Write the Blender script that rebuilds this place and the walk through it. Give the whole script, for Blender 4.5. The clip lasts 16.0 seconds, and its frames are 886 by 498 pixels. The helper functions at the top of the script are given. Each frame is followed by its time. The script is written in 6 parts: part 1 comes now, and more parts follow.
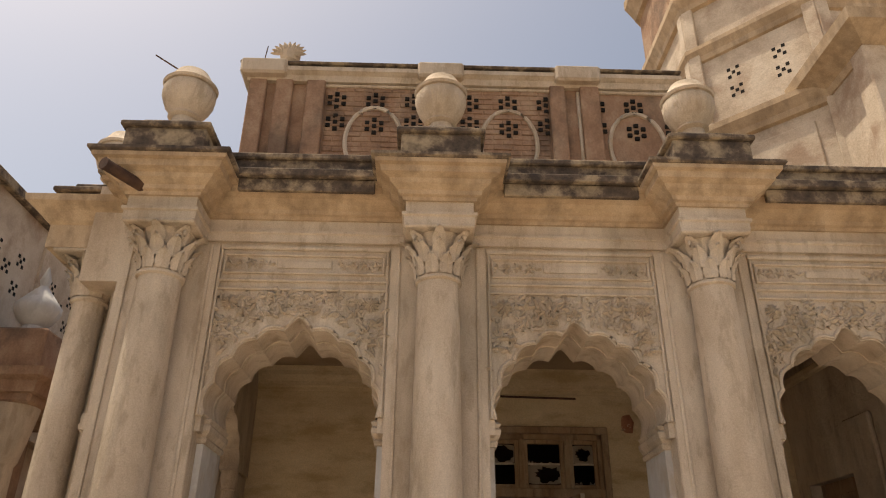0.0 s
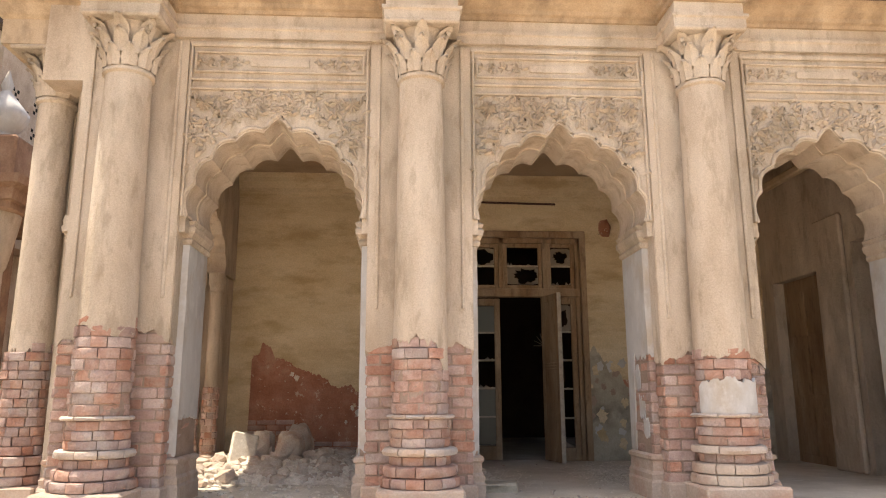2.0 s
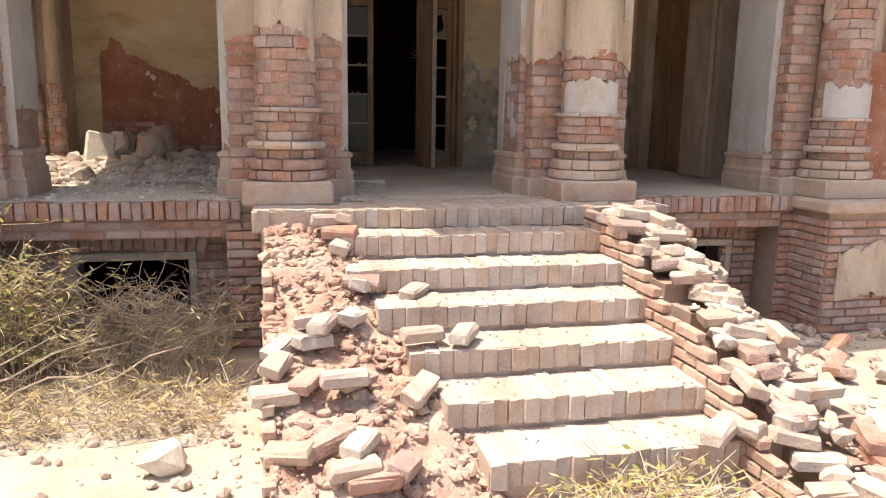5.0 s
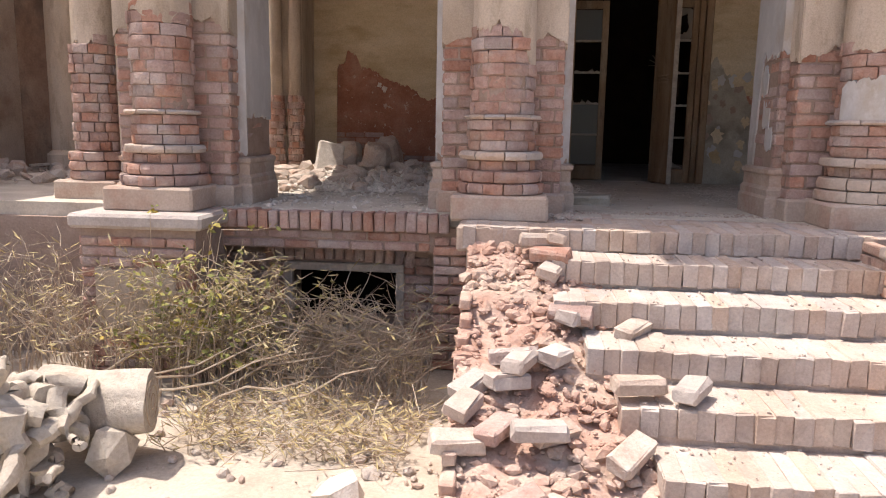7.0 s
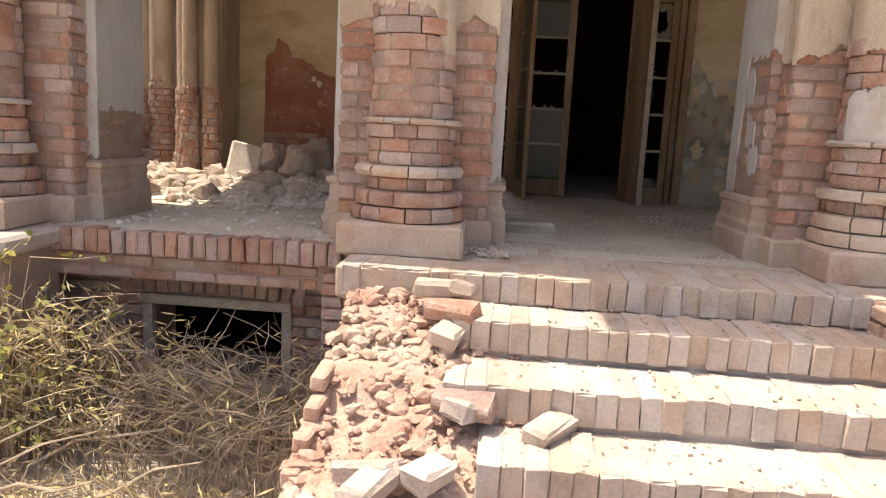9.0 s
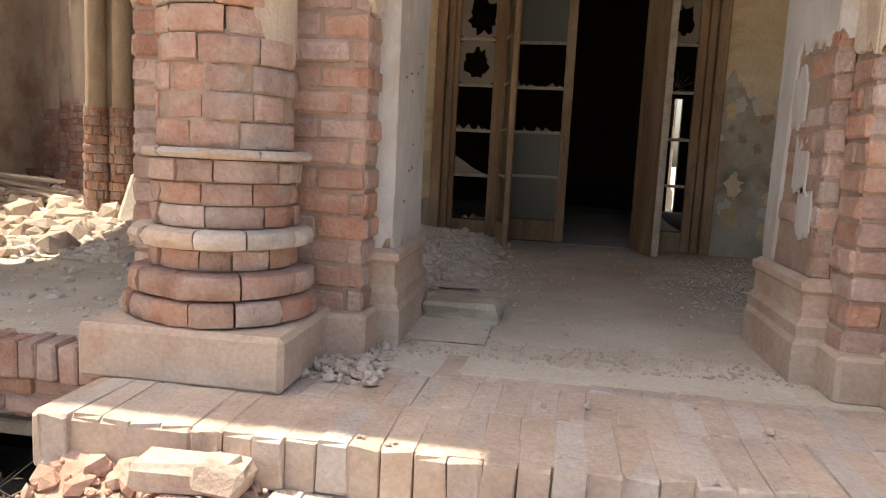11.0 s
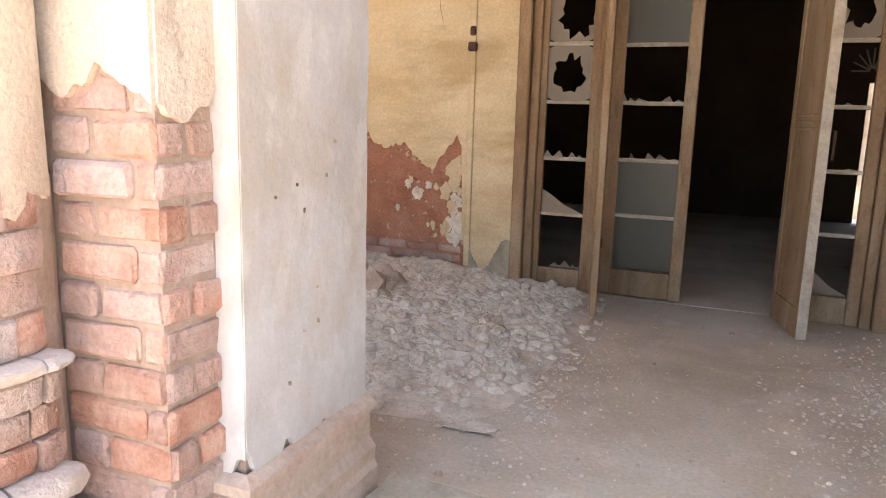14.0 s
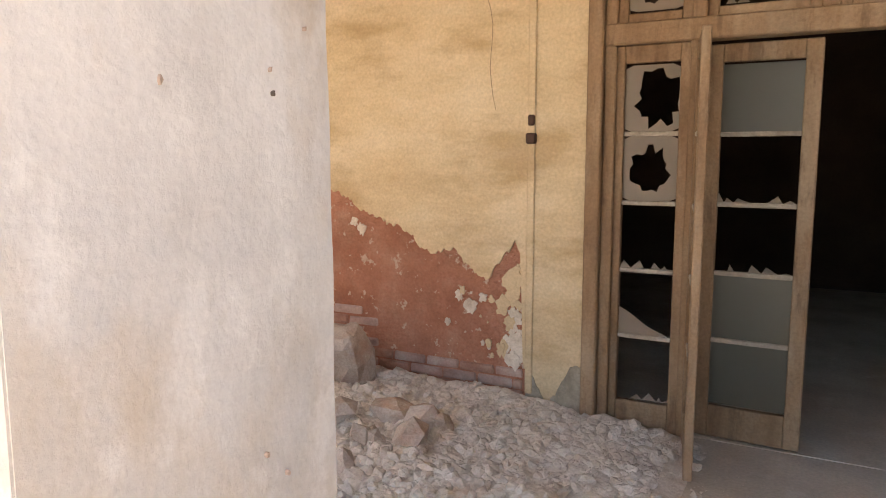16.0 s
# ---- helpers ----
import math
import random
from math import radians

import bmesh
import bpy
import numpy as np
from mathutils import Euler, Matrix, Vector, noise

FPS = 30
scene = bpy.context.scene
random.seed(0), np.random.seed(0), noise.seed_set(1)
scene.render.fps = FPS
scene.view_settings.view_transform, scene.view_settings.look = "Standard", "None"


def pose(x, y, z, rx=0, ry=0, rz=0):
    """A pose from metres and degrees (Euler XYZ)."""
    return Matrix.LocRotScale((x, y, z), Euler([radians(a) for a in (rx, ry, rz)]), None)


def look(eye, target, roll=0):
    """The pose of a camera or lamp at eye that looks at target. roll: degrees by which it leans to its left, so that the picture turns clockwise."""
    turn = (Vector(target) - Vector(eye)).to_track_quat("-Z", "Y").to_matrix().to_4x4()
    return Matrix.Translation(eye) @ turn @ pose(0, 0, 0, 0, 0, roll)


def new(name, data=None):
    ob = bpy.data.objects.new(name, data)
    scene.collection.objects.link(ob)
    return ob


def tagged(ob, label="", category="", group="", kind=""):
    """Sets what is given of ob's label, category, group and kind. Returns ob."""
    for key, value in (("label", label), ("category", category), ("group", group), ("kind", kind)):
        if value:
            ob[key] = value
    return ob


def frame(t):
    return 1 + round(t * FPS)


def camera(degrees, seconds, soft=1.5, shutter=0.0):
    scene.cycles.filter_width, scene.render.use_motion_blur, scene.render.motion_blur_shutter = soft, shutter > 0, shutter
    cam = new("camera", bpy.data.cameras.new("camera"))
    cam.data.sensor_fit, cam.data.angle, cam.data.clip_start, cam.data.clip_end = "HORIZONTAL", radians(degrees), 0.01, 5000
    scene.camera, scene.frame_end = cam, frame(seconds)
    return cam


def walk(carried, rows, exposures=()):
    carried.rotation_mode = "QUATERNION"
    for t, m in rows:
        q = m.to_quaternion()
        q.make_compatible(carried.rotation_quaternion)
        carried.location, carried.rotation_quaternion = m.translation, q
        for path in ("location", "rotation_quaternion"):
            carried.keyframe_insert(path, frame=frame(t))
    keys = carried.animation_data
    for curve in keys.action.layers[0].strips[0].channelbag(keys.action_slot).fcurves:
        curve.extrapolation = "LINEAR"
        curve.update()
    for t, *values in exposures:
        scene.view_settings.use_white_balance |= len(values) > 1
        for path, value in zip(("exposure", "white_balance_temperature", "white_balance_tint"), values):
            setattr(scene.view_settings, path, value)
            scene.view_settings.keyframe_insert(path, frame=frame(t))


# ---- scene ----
cam = camera(63.1, 16.0, soft=1.1)
PATH = [
    (0, (-0.022, -0.109, 0.879), (0.024, 1.686, 1.76), 0.5),
    (0.5, (-0.029, -0.09, 0.881), (-0.032, 1.762, 1.636), 0.9),
    (1, (-0.059, -0.047, 0.849), (-0.045, 1.853, 1.474), 0.9),
    (1.5, (-0.056, -0.035, 0.837), (0.001, 1.894, 1.363), 0.6),
    (2, (-0.058, -0.007, 0.798), (0.055, 1.95, 1.198), -0.2),
    (2.1, (-0.058, 0.0, 0.796), (0.068, 1.961, 1.17), -0.2),
    (2.5, (-0.052, 0.013, 0.781), (0.138, 1.986, 1.052), -0.6),
    (3, (-0.034, 0.04, 0.735), (0.228, 2.017, 0.887), -1.0),
    (3.5, (-0.013, 0.098, 0.695), (0.329, 2.068, 0.679), 0.6),
    (4, (0.013, 0.092, 0.626), (0.465, 2.037, 0.517), 0.9),
    (4.2, (0.015, 0.079, 0.642), (0.482, 2.016, 0.462), 0.5),
    (6.3, (-0.015, 0.319, 0.512), (0.246, 2.26, 0.106), 1.9),
    (6.5, (0.037, 0.413, 0.531), (0.157, 2.374, 0.158), 1.1),
    (7, (0.151, 0.625, 0.565), (-0.028, 2.59, 0.239), 1.0),
    (7.5, (0.172, 0.93, 0.589), (0.03, 2.908, 0.333), 2.9),
    (8, (0.25, 1.154, 0.601), (0.147, 3.139, 0.373), 2.6),
    (8.2, (0.29, 1.257, 0.592), (0.181, 3.234, 0.308), 2.6),
    (10.3, (1.023, 2.794, 0.646), (0.638, 4.721, 0.278), 4.6),
    (10.5, (1.053, 2.962, 0.622), (0.614, 4.872, 0.222), 4.6),
    (11, (1.096, 3.351, 0.684), (0.813, 5.313, 0.423), 2.9),
    (11.5, (1.272, 3.661, 0.739), (0.865, 5.594, 0.419), 2.5),
    (12, (1.376, 3.85, 0.883), (0.741, 5.721, 0.57), 4.9),
    (12.5, (1.362, 4.104, 1.014), (0.769, 5.996, 0.752), 4.9),
    (13, (1.428, 4.239, 1.026), (0.959, 6.16, 0.725), 4.7),
    (13.5, (1.563, 4.483, 1.1), (0.918, 6.349, 0.782), 1.7),
    (14, (1.5, 4.613, 1.135), (0.759, 6.435, 0.773), 1.6),
    (14.5, (1.428, 4.783, 1.201), (0.882, 6.684, 0.904), 2.0),
    (15, (1.424, 4.997, 1.291), (0.861, 6.892, 0.989), 1.5),
    (15.5, (1.394, 5.206, 1.472), (0.51, 6.972, 1.153), 0.0),
    (16, (1.274, 5.409, 1.509), (0.341, 7.158, 1.246), -0.1),
]

EXPOSE = [(0.0, 0.12, 7900, 10), (0.5, 0.35, 7900, 10), (1.0, 0.58, 7700, 10), (2.0, 1.25, 7250, 10), (2.5, 1.5, 7100, 11), (3.5, 1.12, 7450, 10), (4.0, 1.08, 7450, 10),
          (6.5, 0.42, 6450, 16), (7.0, 0.62, 6550, 16), (7.5, 0.62, 7400, 13), (8.0, 0.88, 7350, 12), (10.5, 0.95, 7250, 10), (11.0, 1.2, 7350, 9), (12.0, 2.02, 7300, 9), (12.5, 2.28, 7250, 9),
          (14.0, 3.0, 6900, 9), (15.0, 3.1, 6800, 9), (15.5, 2.95, 6850, 9), (16.0, 2.88, 6950, 9)]
walk(cam, [(t, look(eye, target, roll)) for t, eye, target, roll in PATH], EXPOSE)

# ---- light ----
SUN_FROM = Vector((-1.4, 0.3, 4.0)).normalized()
world = bpy.data.worlds.new("sky")
scene.world = world
world.use_nodes = True
wn = world.node_tree.nodes
sky = wn.new("ShaderNodeTexSky")
sky.sky_type = "NISHITA"
sky.sun_disc = False
sky.sun_elevation = math.asin(SUN_FROM.z)
sky.sun_rotation = math.atan2(SUN_FROM.x, SUN_FROM.y)
sky.dust_density = 4.5
sky.air_density = 1.0
world.node_tree.links.new(sky.outputs[0], wn["Background"].inputs[0])
wn["Background"].inputs[1].default_value = 0.15
sun_data = bpy.data.lights.new("sun", "SUN")
sun_data.energy, sun_data.angle, sun_data.color = 3.7, radians(0.5), (1.0, 0.95, 0.86)
sun = new("sun", sun_data)
sun.matrix_world = look(SUN_FROM * 40, (0, 0, 0))

# ---- materials ----
def mat(name, cols, scale=3.0, rough=0.9, bump=0.3, grain=60.0, stain=None, stain_amount=0.5, stain_scale=1.2, streak=1.0,
        per_object=0.0, metal=0.0, dirt=None, dirt_low=0.45, dirt_high=0.6, dirt_amount=0.5, speck=1.0):
    """A weathered surface: two or three colours mixed by broad noise, a stain by another, fine grain and relief."""
    m = bpy.data.materials.new(name)
    m.use_nodes = True
    nt = m.node_tree
    N, L = nt.nodes, nt.links
    b = N["Principled BSDF"]
    b.inputs["Roughness"].default_value = rough
    b.inputs["Metallic"].default_value = metal
    b.inputs["Specular IOR Level"].default_value = 0.25
    geo = N.new("ShaderNodeNewGeometry")
    mp = N.new("ShaderNodeMapping")
    mp.inputs["Scale"].default_value = (1, 1, streak)
    L.new(geo.outputs["Position"], mp.inputs["Vector"])

    def noi(sc, det, src):
        n = N.new("ShaderNodeTexNoise")
        n.inputs["Scale"].default_value = sc
        n.inputs["Detail"].default_value = det
        n.inputs["Roughness"].default_value = 0.62
        L.new(src, n.inputs["Vector"])
        return n.outputs["Fac"]

    ramp = N.new("ShaderNodeValToRGB")
    e = ramp.color_ramp.elements
    e[0].position, e[1].position = 0.32, 0.68
    e[0].color, e[1].color = (*cols[0], 1), (*cols[-1], 1)
    if len(cols) > 2:
        k = e.new(0.5)
        k.color = (*cols[1], 1)
    L.new(noi(scale, 8, mp.outputs[0]), ramp.inputs[0])
    colour = ramp.outputs[0]

    def blend(fac, col, kind="MIX", amount=1.0):
        nonlocal colour
        x = N.new("ShaderNodeMix")
        x.data_type, x.blend_type = "RGBA", kind
        if amount != 1.0:
            mu = N.new("ShaderNodeMath")
            mu.operation = "MULTIPLY"
            mu.inputs[1].default_value = amount
            L.new(fac, mu.inputs[0])
            fac = mu.outputs[0]
        L.new(fac, x.inputs[0])
        L.new(colour, x.inputs[6])
        if isinstance(col, tuple):
            x.inputs[7].default_value = (*col, 1)
        else:
            L.new(col, x.inputs[7])
        colour = x.outputs[2]

    def window(src, lo, hi):
        r = N.new("ShaderNodeMapRange")
        r.inputs[1].default_value, r.inputs[2].default_value = lo, hi
        L.new(src, r.inputs[0])
        return r.outputs[0]

    if stain:
        blend(window(noi(stain_scale, 9, mp.outputs[0]), 0.5, 0.64), stain, amount=stain_amount)
    if dirt:
        blend(window(noi(stain_scale * 5, 12, mp.outputs[0]), dirt_low, dirt_high), dirt, amount=dirt_amount)
    fine = noi(grain, 5, geo.outputs["Position"])
    x = N.new("ShaderNodeMapRange")
    x.inputs[1].default_value, x.inputs[2].default_value, x.inputs[3].default_value, x.inputs[4].default_value = 0.3, 0.7, 1 - 0.15 * speck, 1 + 0.09 * speck
    L.new(fine, x.inputs[0])
    g = N.new("ShaderNodeCombineColor")
    for k in range(3):
        L.new(x.outputs[0], g.inputs[k])
    one = N.new("ShaderNodeValue")
    one.outputs[0].default_value = 1.0
    blend(one.outputs[0], g.outputs[0], "MULTIPLY")
    if per_object:
        oi = N.new("ShaderNodeObjectInfo")
        hs = N.new("ShaderNodeHueSaturation")
        mr = N.new("ShaderNodeMapRange")
        mr.inputs[3].default_value, mr.inputs[4].default_value = 1 - per_object, 1 + per_object
        L.new(oi.outputs["Random"], mr.inputs[0])
        L.new(mr.outputs[0], hs.inputs["Value"])
        sat = N.new("ShaderNodeMath")
        sat.operation = "FRACT"
        mul = N.new("ShaderNodeMath")
        mul.operation = "MULTIPLY"
        mul.inputs[1].default_value = 7.31
        L.new(oi.outputs["Random"], mul.inputs[0])
        L.new(mul.outputs[0], sat.inputs[0])
        mr2 = N.new("ShaderNodeMapRange")
        mr2.inputs[3].default_value, mr2.inputs[4].default_value = 0.6, 1.15
        L.new(sat.outputs[0], mr2.inputs[0])
        L.new(mr2.outputs[0], hs.inputs["Saturation"])
        L.new(colour, hs.inputs["Color"])
        colour = hs.outputs[0]
    L.new(colour, b.inputs["Base Color"])
    if bump:
        bp = N.new("ShaderNodeBump")
        bp.inputs["Strength"].default_value = bump
        bp.inputs["Distance"].default_value = 0.02
        add = N.new("ShaderNodeMath")
        L.new(noi(scale * 6, 8, geo.outputs["Position"]), add.inputs[0])
        soft_fine = N.new("ShaderNodeMath")
        soft_fine.operation = "MULTIPLY"
        soft_fine.inputs[1].default_value = 0.3
        L.new(fine, soft_fine.inputs[0])
        L.new(soft_fine.outputs[0], add.inputs[1])
        L.new(add.outputs[0], bp.inputs["Height"])
        L.new(bp.outputs[0], b.inputs["Normal"])
    return m


CREAM = mat("cream_plaster", [(0.45, 0.355, 0.265), (0.57, 0.47, 0.37), (0.66, 0.57, 0.47)], 2.6, 0.92, 0.8, 90, (0.36, 0.30, 0.23), 0.7, 1.6, 0.35,
            dirt=(0.27, 0.20, 0.13), dirt_low=0.54, dirt_high=0.63, dirt_amount=0.35)
OCHRE = mat("ochre_limewash", [(0.40, 0.285, 0.185), (0.49, 0.365, 0.245), (0.56, 0.44, 0.315)], 2.0, 0.92, 0.25, 80, (0.22, 0.15, 0.09), 0.45, 1.5, 0.5,
            dirt=(0.20, 0.145, 0.10), dirt_low=0.46, dirt_high=0.7, dirt_amount=0.6)
SOOT = mat("sooty_parapet", [(0.05, 0.04, 0.035), (0.12, 0.09, 0.07), (0.35, 0.27, 0.19)], 6.0, 0.95, 0.4, 50, (0.42, 0.33, 0.22), 0.6, 3.0)
WALL_IN = mat("yellow_wall_plaster", [(0.55, 0.42, 0.26), (0.64, 0.515, 0.34), (0.70, 0.585, 0.42)], 1.6, 0.9, 0.22, 60, (0.36, 0.24, 0.11), 0.5, 1.4, 2.6)
GREY_PLASTER = mat("damp_grey_plaster", [(0.30, 0.26, 0.20), (0.42, 0.37, 0.29), (0.50, 0.45, 0.37)], 3.2, 0.9, 0.3, 70, (0.12, 0.10, 0.08), 0.6, 2.5)
WHITE = mat("pale_limewash", [(0.43, 0.415, 0.40), (0.51, 0.495, 0.48), (0.565, 0.55, 0.535)], 3.0, 0.88, 0.2, 90, (0.42, 0.335, 0.24), 0.65, 2.2, 0.6,
            dirt=(0.60, 0.585, 0.565), dirt_low=0.52, dirt_high=0.62, dirt_amount=0.5, speck=0.35)
BRICK = mat("old_red_brick", [(0.39, 0.205, 0.15), (0.475, 0.28, 0.215), (0.535, 0.37, 0.30)], 7.0, 0.95, 0.9, 70, (0.52, 0.41, 0.34), 0.65, 4.0, 1.0, per_object=0.16)
MORTAR = mat("dusty_mortar", [(0.31, 0.22, 0.17), (0.41, 0.31, 0.25)], 6, 0.97, 0.5, 60)
RED_MUD = mat("red_mud_render", [(0.38, 0.16, 0.10), (0.45, 0.21, 0.14), (0.48, 0.27, 0.19)], 5.0, 0.97, 1.0, 60, (0.30, 0.12, 0.075), 0.5, 3.0,
              dirt=(0.56, 0.42, 0.33), dirt_low=0.61, dirt_high=0.64, dirt_amount=1.0)
BRICK_FAR = mat("weathered_upper_brick", [(0.24, 0.14, 0.09), (0.34, 0.21, 0.14), (0.42, 0.29, 0.20)], 3.5, 0.95, 0.5, 40, (0.10, 0.075, 0.06), 0.6, 1.6, 0.7)
STEP = mat("dusty_step_brick", [(0.43, 0.33, 0.265), (0.505, 0.40, 0.33), (0.57, 0.475, 0.405)], 4.0, 0.95, 0.6, 70, (0.56, 0.475, 0.40), 0.8, 3.0, 1.0, per_object=0.09)
STONE = mat("dusty_pedestal", [(0.42, 0.325, 0.255), (0.50, 0.40, 0.325), (0.56, 0.475, 0.40)], 3.0, 0.92, 0.35, 60, (0.40, 0.22, 0.15), 0.5, 2.4)
RUB = mat("pale_rubble", [(0.40, 0.31, 0.25), (0.52, 0.44, 0.37), (0.60, 0.53, 0.46)], 5.0, 0.97, 0.5, 80, (0.44, 0.25, 0.17), 0.5, 4.0)
RUB_RED = mat("red_brick_rubble", [(0.42, 0.25, 0.185), (0.50, 0.335, 0.265), (0.57, 0.44, 0.36)], 5.0, 0.97, 0.6, 60, (0.55, 0.45, 0.36), 0.6, 3.0)
RUB_GREY = mat("grey_lime_rubble", [(0.54, 0.465, 0.385), (0.69, 0.62, 0.54), (0.80, 0.745, 0.67)], 9.0, 0.97, 0.5, 80)
FLOOR = mat("dusty_cement_floor", [(0.48, 0.42, 0.335), (0.58, 0.515, 0.425), (0.65, 0.59, 0.505)], 1.6, 0.9, 0.25, 60, (0.40, 0.34, 0.27), 0.55, 1.1, dirt=(0.70, 0.655, 0.59), dirt_low=0.56, dirt_high=0.66, dirt_amount=0.5)
EARTH = mat("pale_dry_earth", [(0.40, 0.33, 0.26), (0.50, 0.43, 0.35), (0.56, 0.50, 0.42)], 1.4, 0.97, 0.6, 50, (0.36, 0.30, 0.23), 0.5, 2.2)
WOOD = mat("worn_brown_wood", [(0.21, 0.125, 0.07), (0.30, 0.195, 0.115), (0.38, 0.27, 0.175)], 5.0, 0.7, 0.3, 60, (0.46, 0.37, 0.27), 0.5, 3.0, 0.25,
           dirt=(0.13, 0.08, 0.05), dirt_low=0.56, dirt_high=0.66, dirt_amount=0.5)
WOOD_PALE = mat("bleached_wood", [(0.40, 0.33, 0.26), (0.52, 0.46, 0.38), (0.60, 0.54, 0.47)], 5.0, 0.85, 0.6, 50, (0.25, 0.17, 0.11), 0.5, 5.0)
# Near black plaster: the shade of the unlit room is put into its colour.
DARK = mat("plaster_with_room_shade", [(0.05, 0.035, 0.025), (0.08, 0.055, 0.04)], 2.0, 0.95, 0.1, 40)
IRON = mat("rusty_iron", [(0.05, 0.03, 0.025), (0.11, 0.06, 0.04)], 8.0, 0.7, 0.3, 60)
TWIG = mat("dry_twig", [(0.30, 0.22, 0.15), (0.44, 0.35, 0.26), (0.54, 0.46, 0.36)], 7.0, 0.9, 0.2, 60)
STRAW = mat("dry_straw_leaf", [(0.40, 0.30, 0.14), (0.50, 0.40, 0.20), (0.52, 0.45, 0.27)], 6.0, 0.85, 0.0, 60)
LEAF = mat("yellow_green_leaf", [(0.17, 0.18, 0.05), (0.27, 0.26, 0.08), (0.43, 0.32, 0.06)], 9.0, 0.7, 0.0, 60)
CEIL = mat("old_limewashed_ceiling", [(0.36, 0.26, 0.17), (0.44, 0.33, 0.23)], 1.8, 0.92, 0.15, 60, (0.20, 0.13, 0.08), 0.4, 1.2)
TOWER = mat("tower_plaster", [(0.42, 0.33, 0.25), (0.56, 0.46, 0.36), (0.64, 0.55, 0.45)], 2.2, 0.92, 0.4, 50, (0.34, 0.22, 0.15), 0.7, 1.8)
# Black that paints the shade inside openings, not a burnt surface.
BLACK = mat("hole_shade_black", [(0.012, 0.01, 0.009), (0.02, 0.017, 0.014)], 4.0, 0.95, 0.0, 40)


def glass_mat(name, tint, rough, alpha):
    m = bpy.data.materials.new(name)
    m.use_nodes = True
    b = m.node_tree.nodes["Principled BSDF"]
    b.inputs["Base Color"].default_value = (*tint, 1)
    b.inputs["Roughness"].default_value = rough
    b.inputs["Transmission Weight"].default_value = alpha
    b.inputs["IOR"].default_value = 1.45
    return m


FROST = glass_mat("dusty_frosted_glass", (0.12, 0.12, 0.095), 0.35, 0.35)
DIRTY = glass_mat("dirty_brown_glass", (0.30, 0.24, 0.18), 0.5, 0.3)

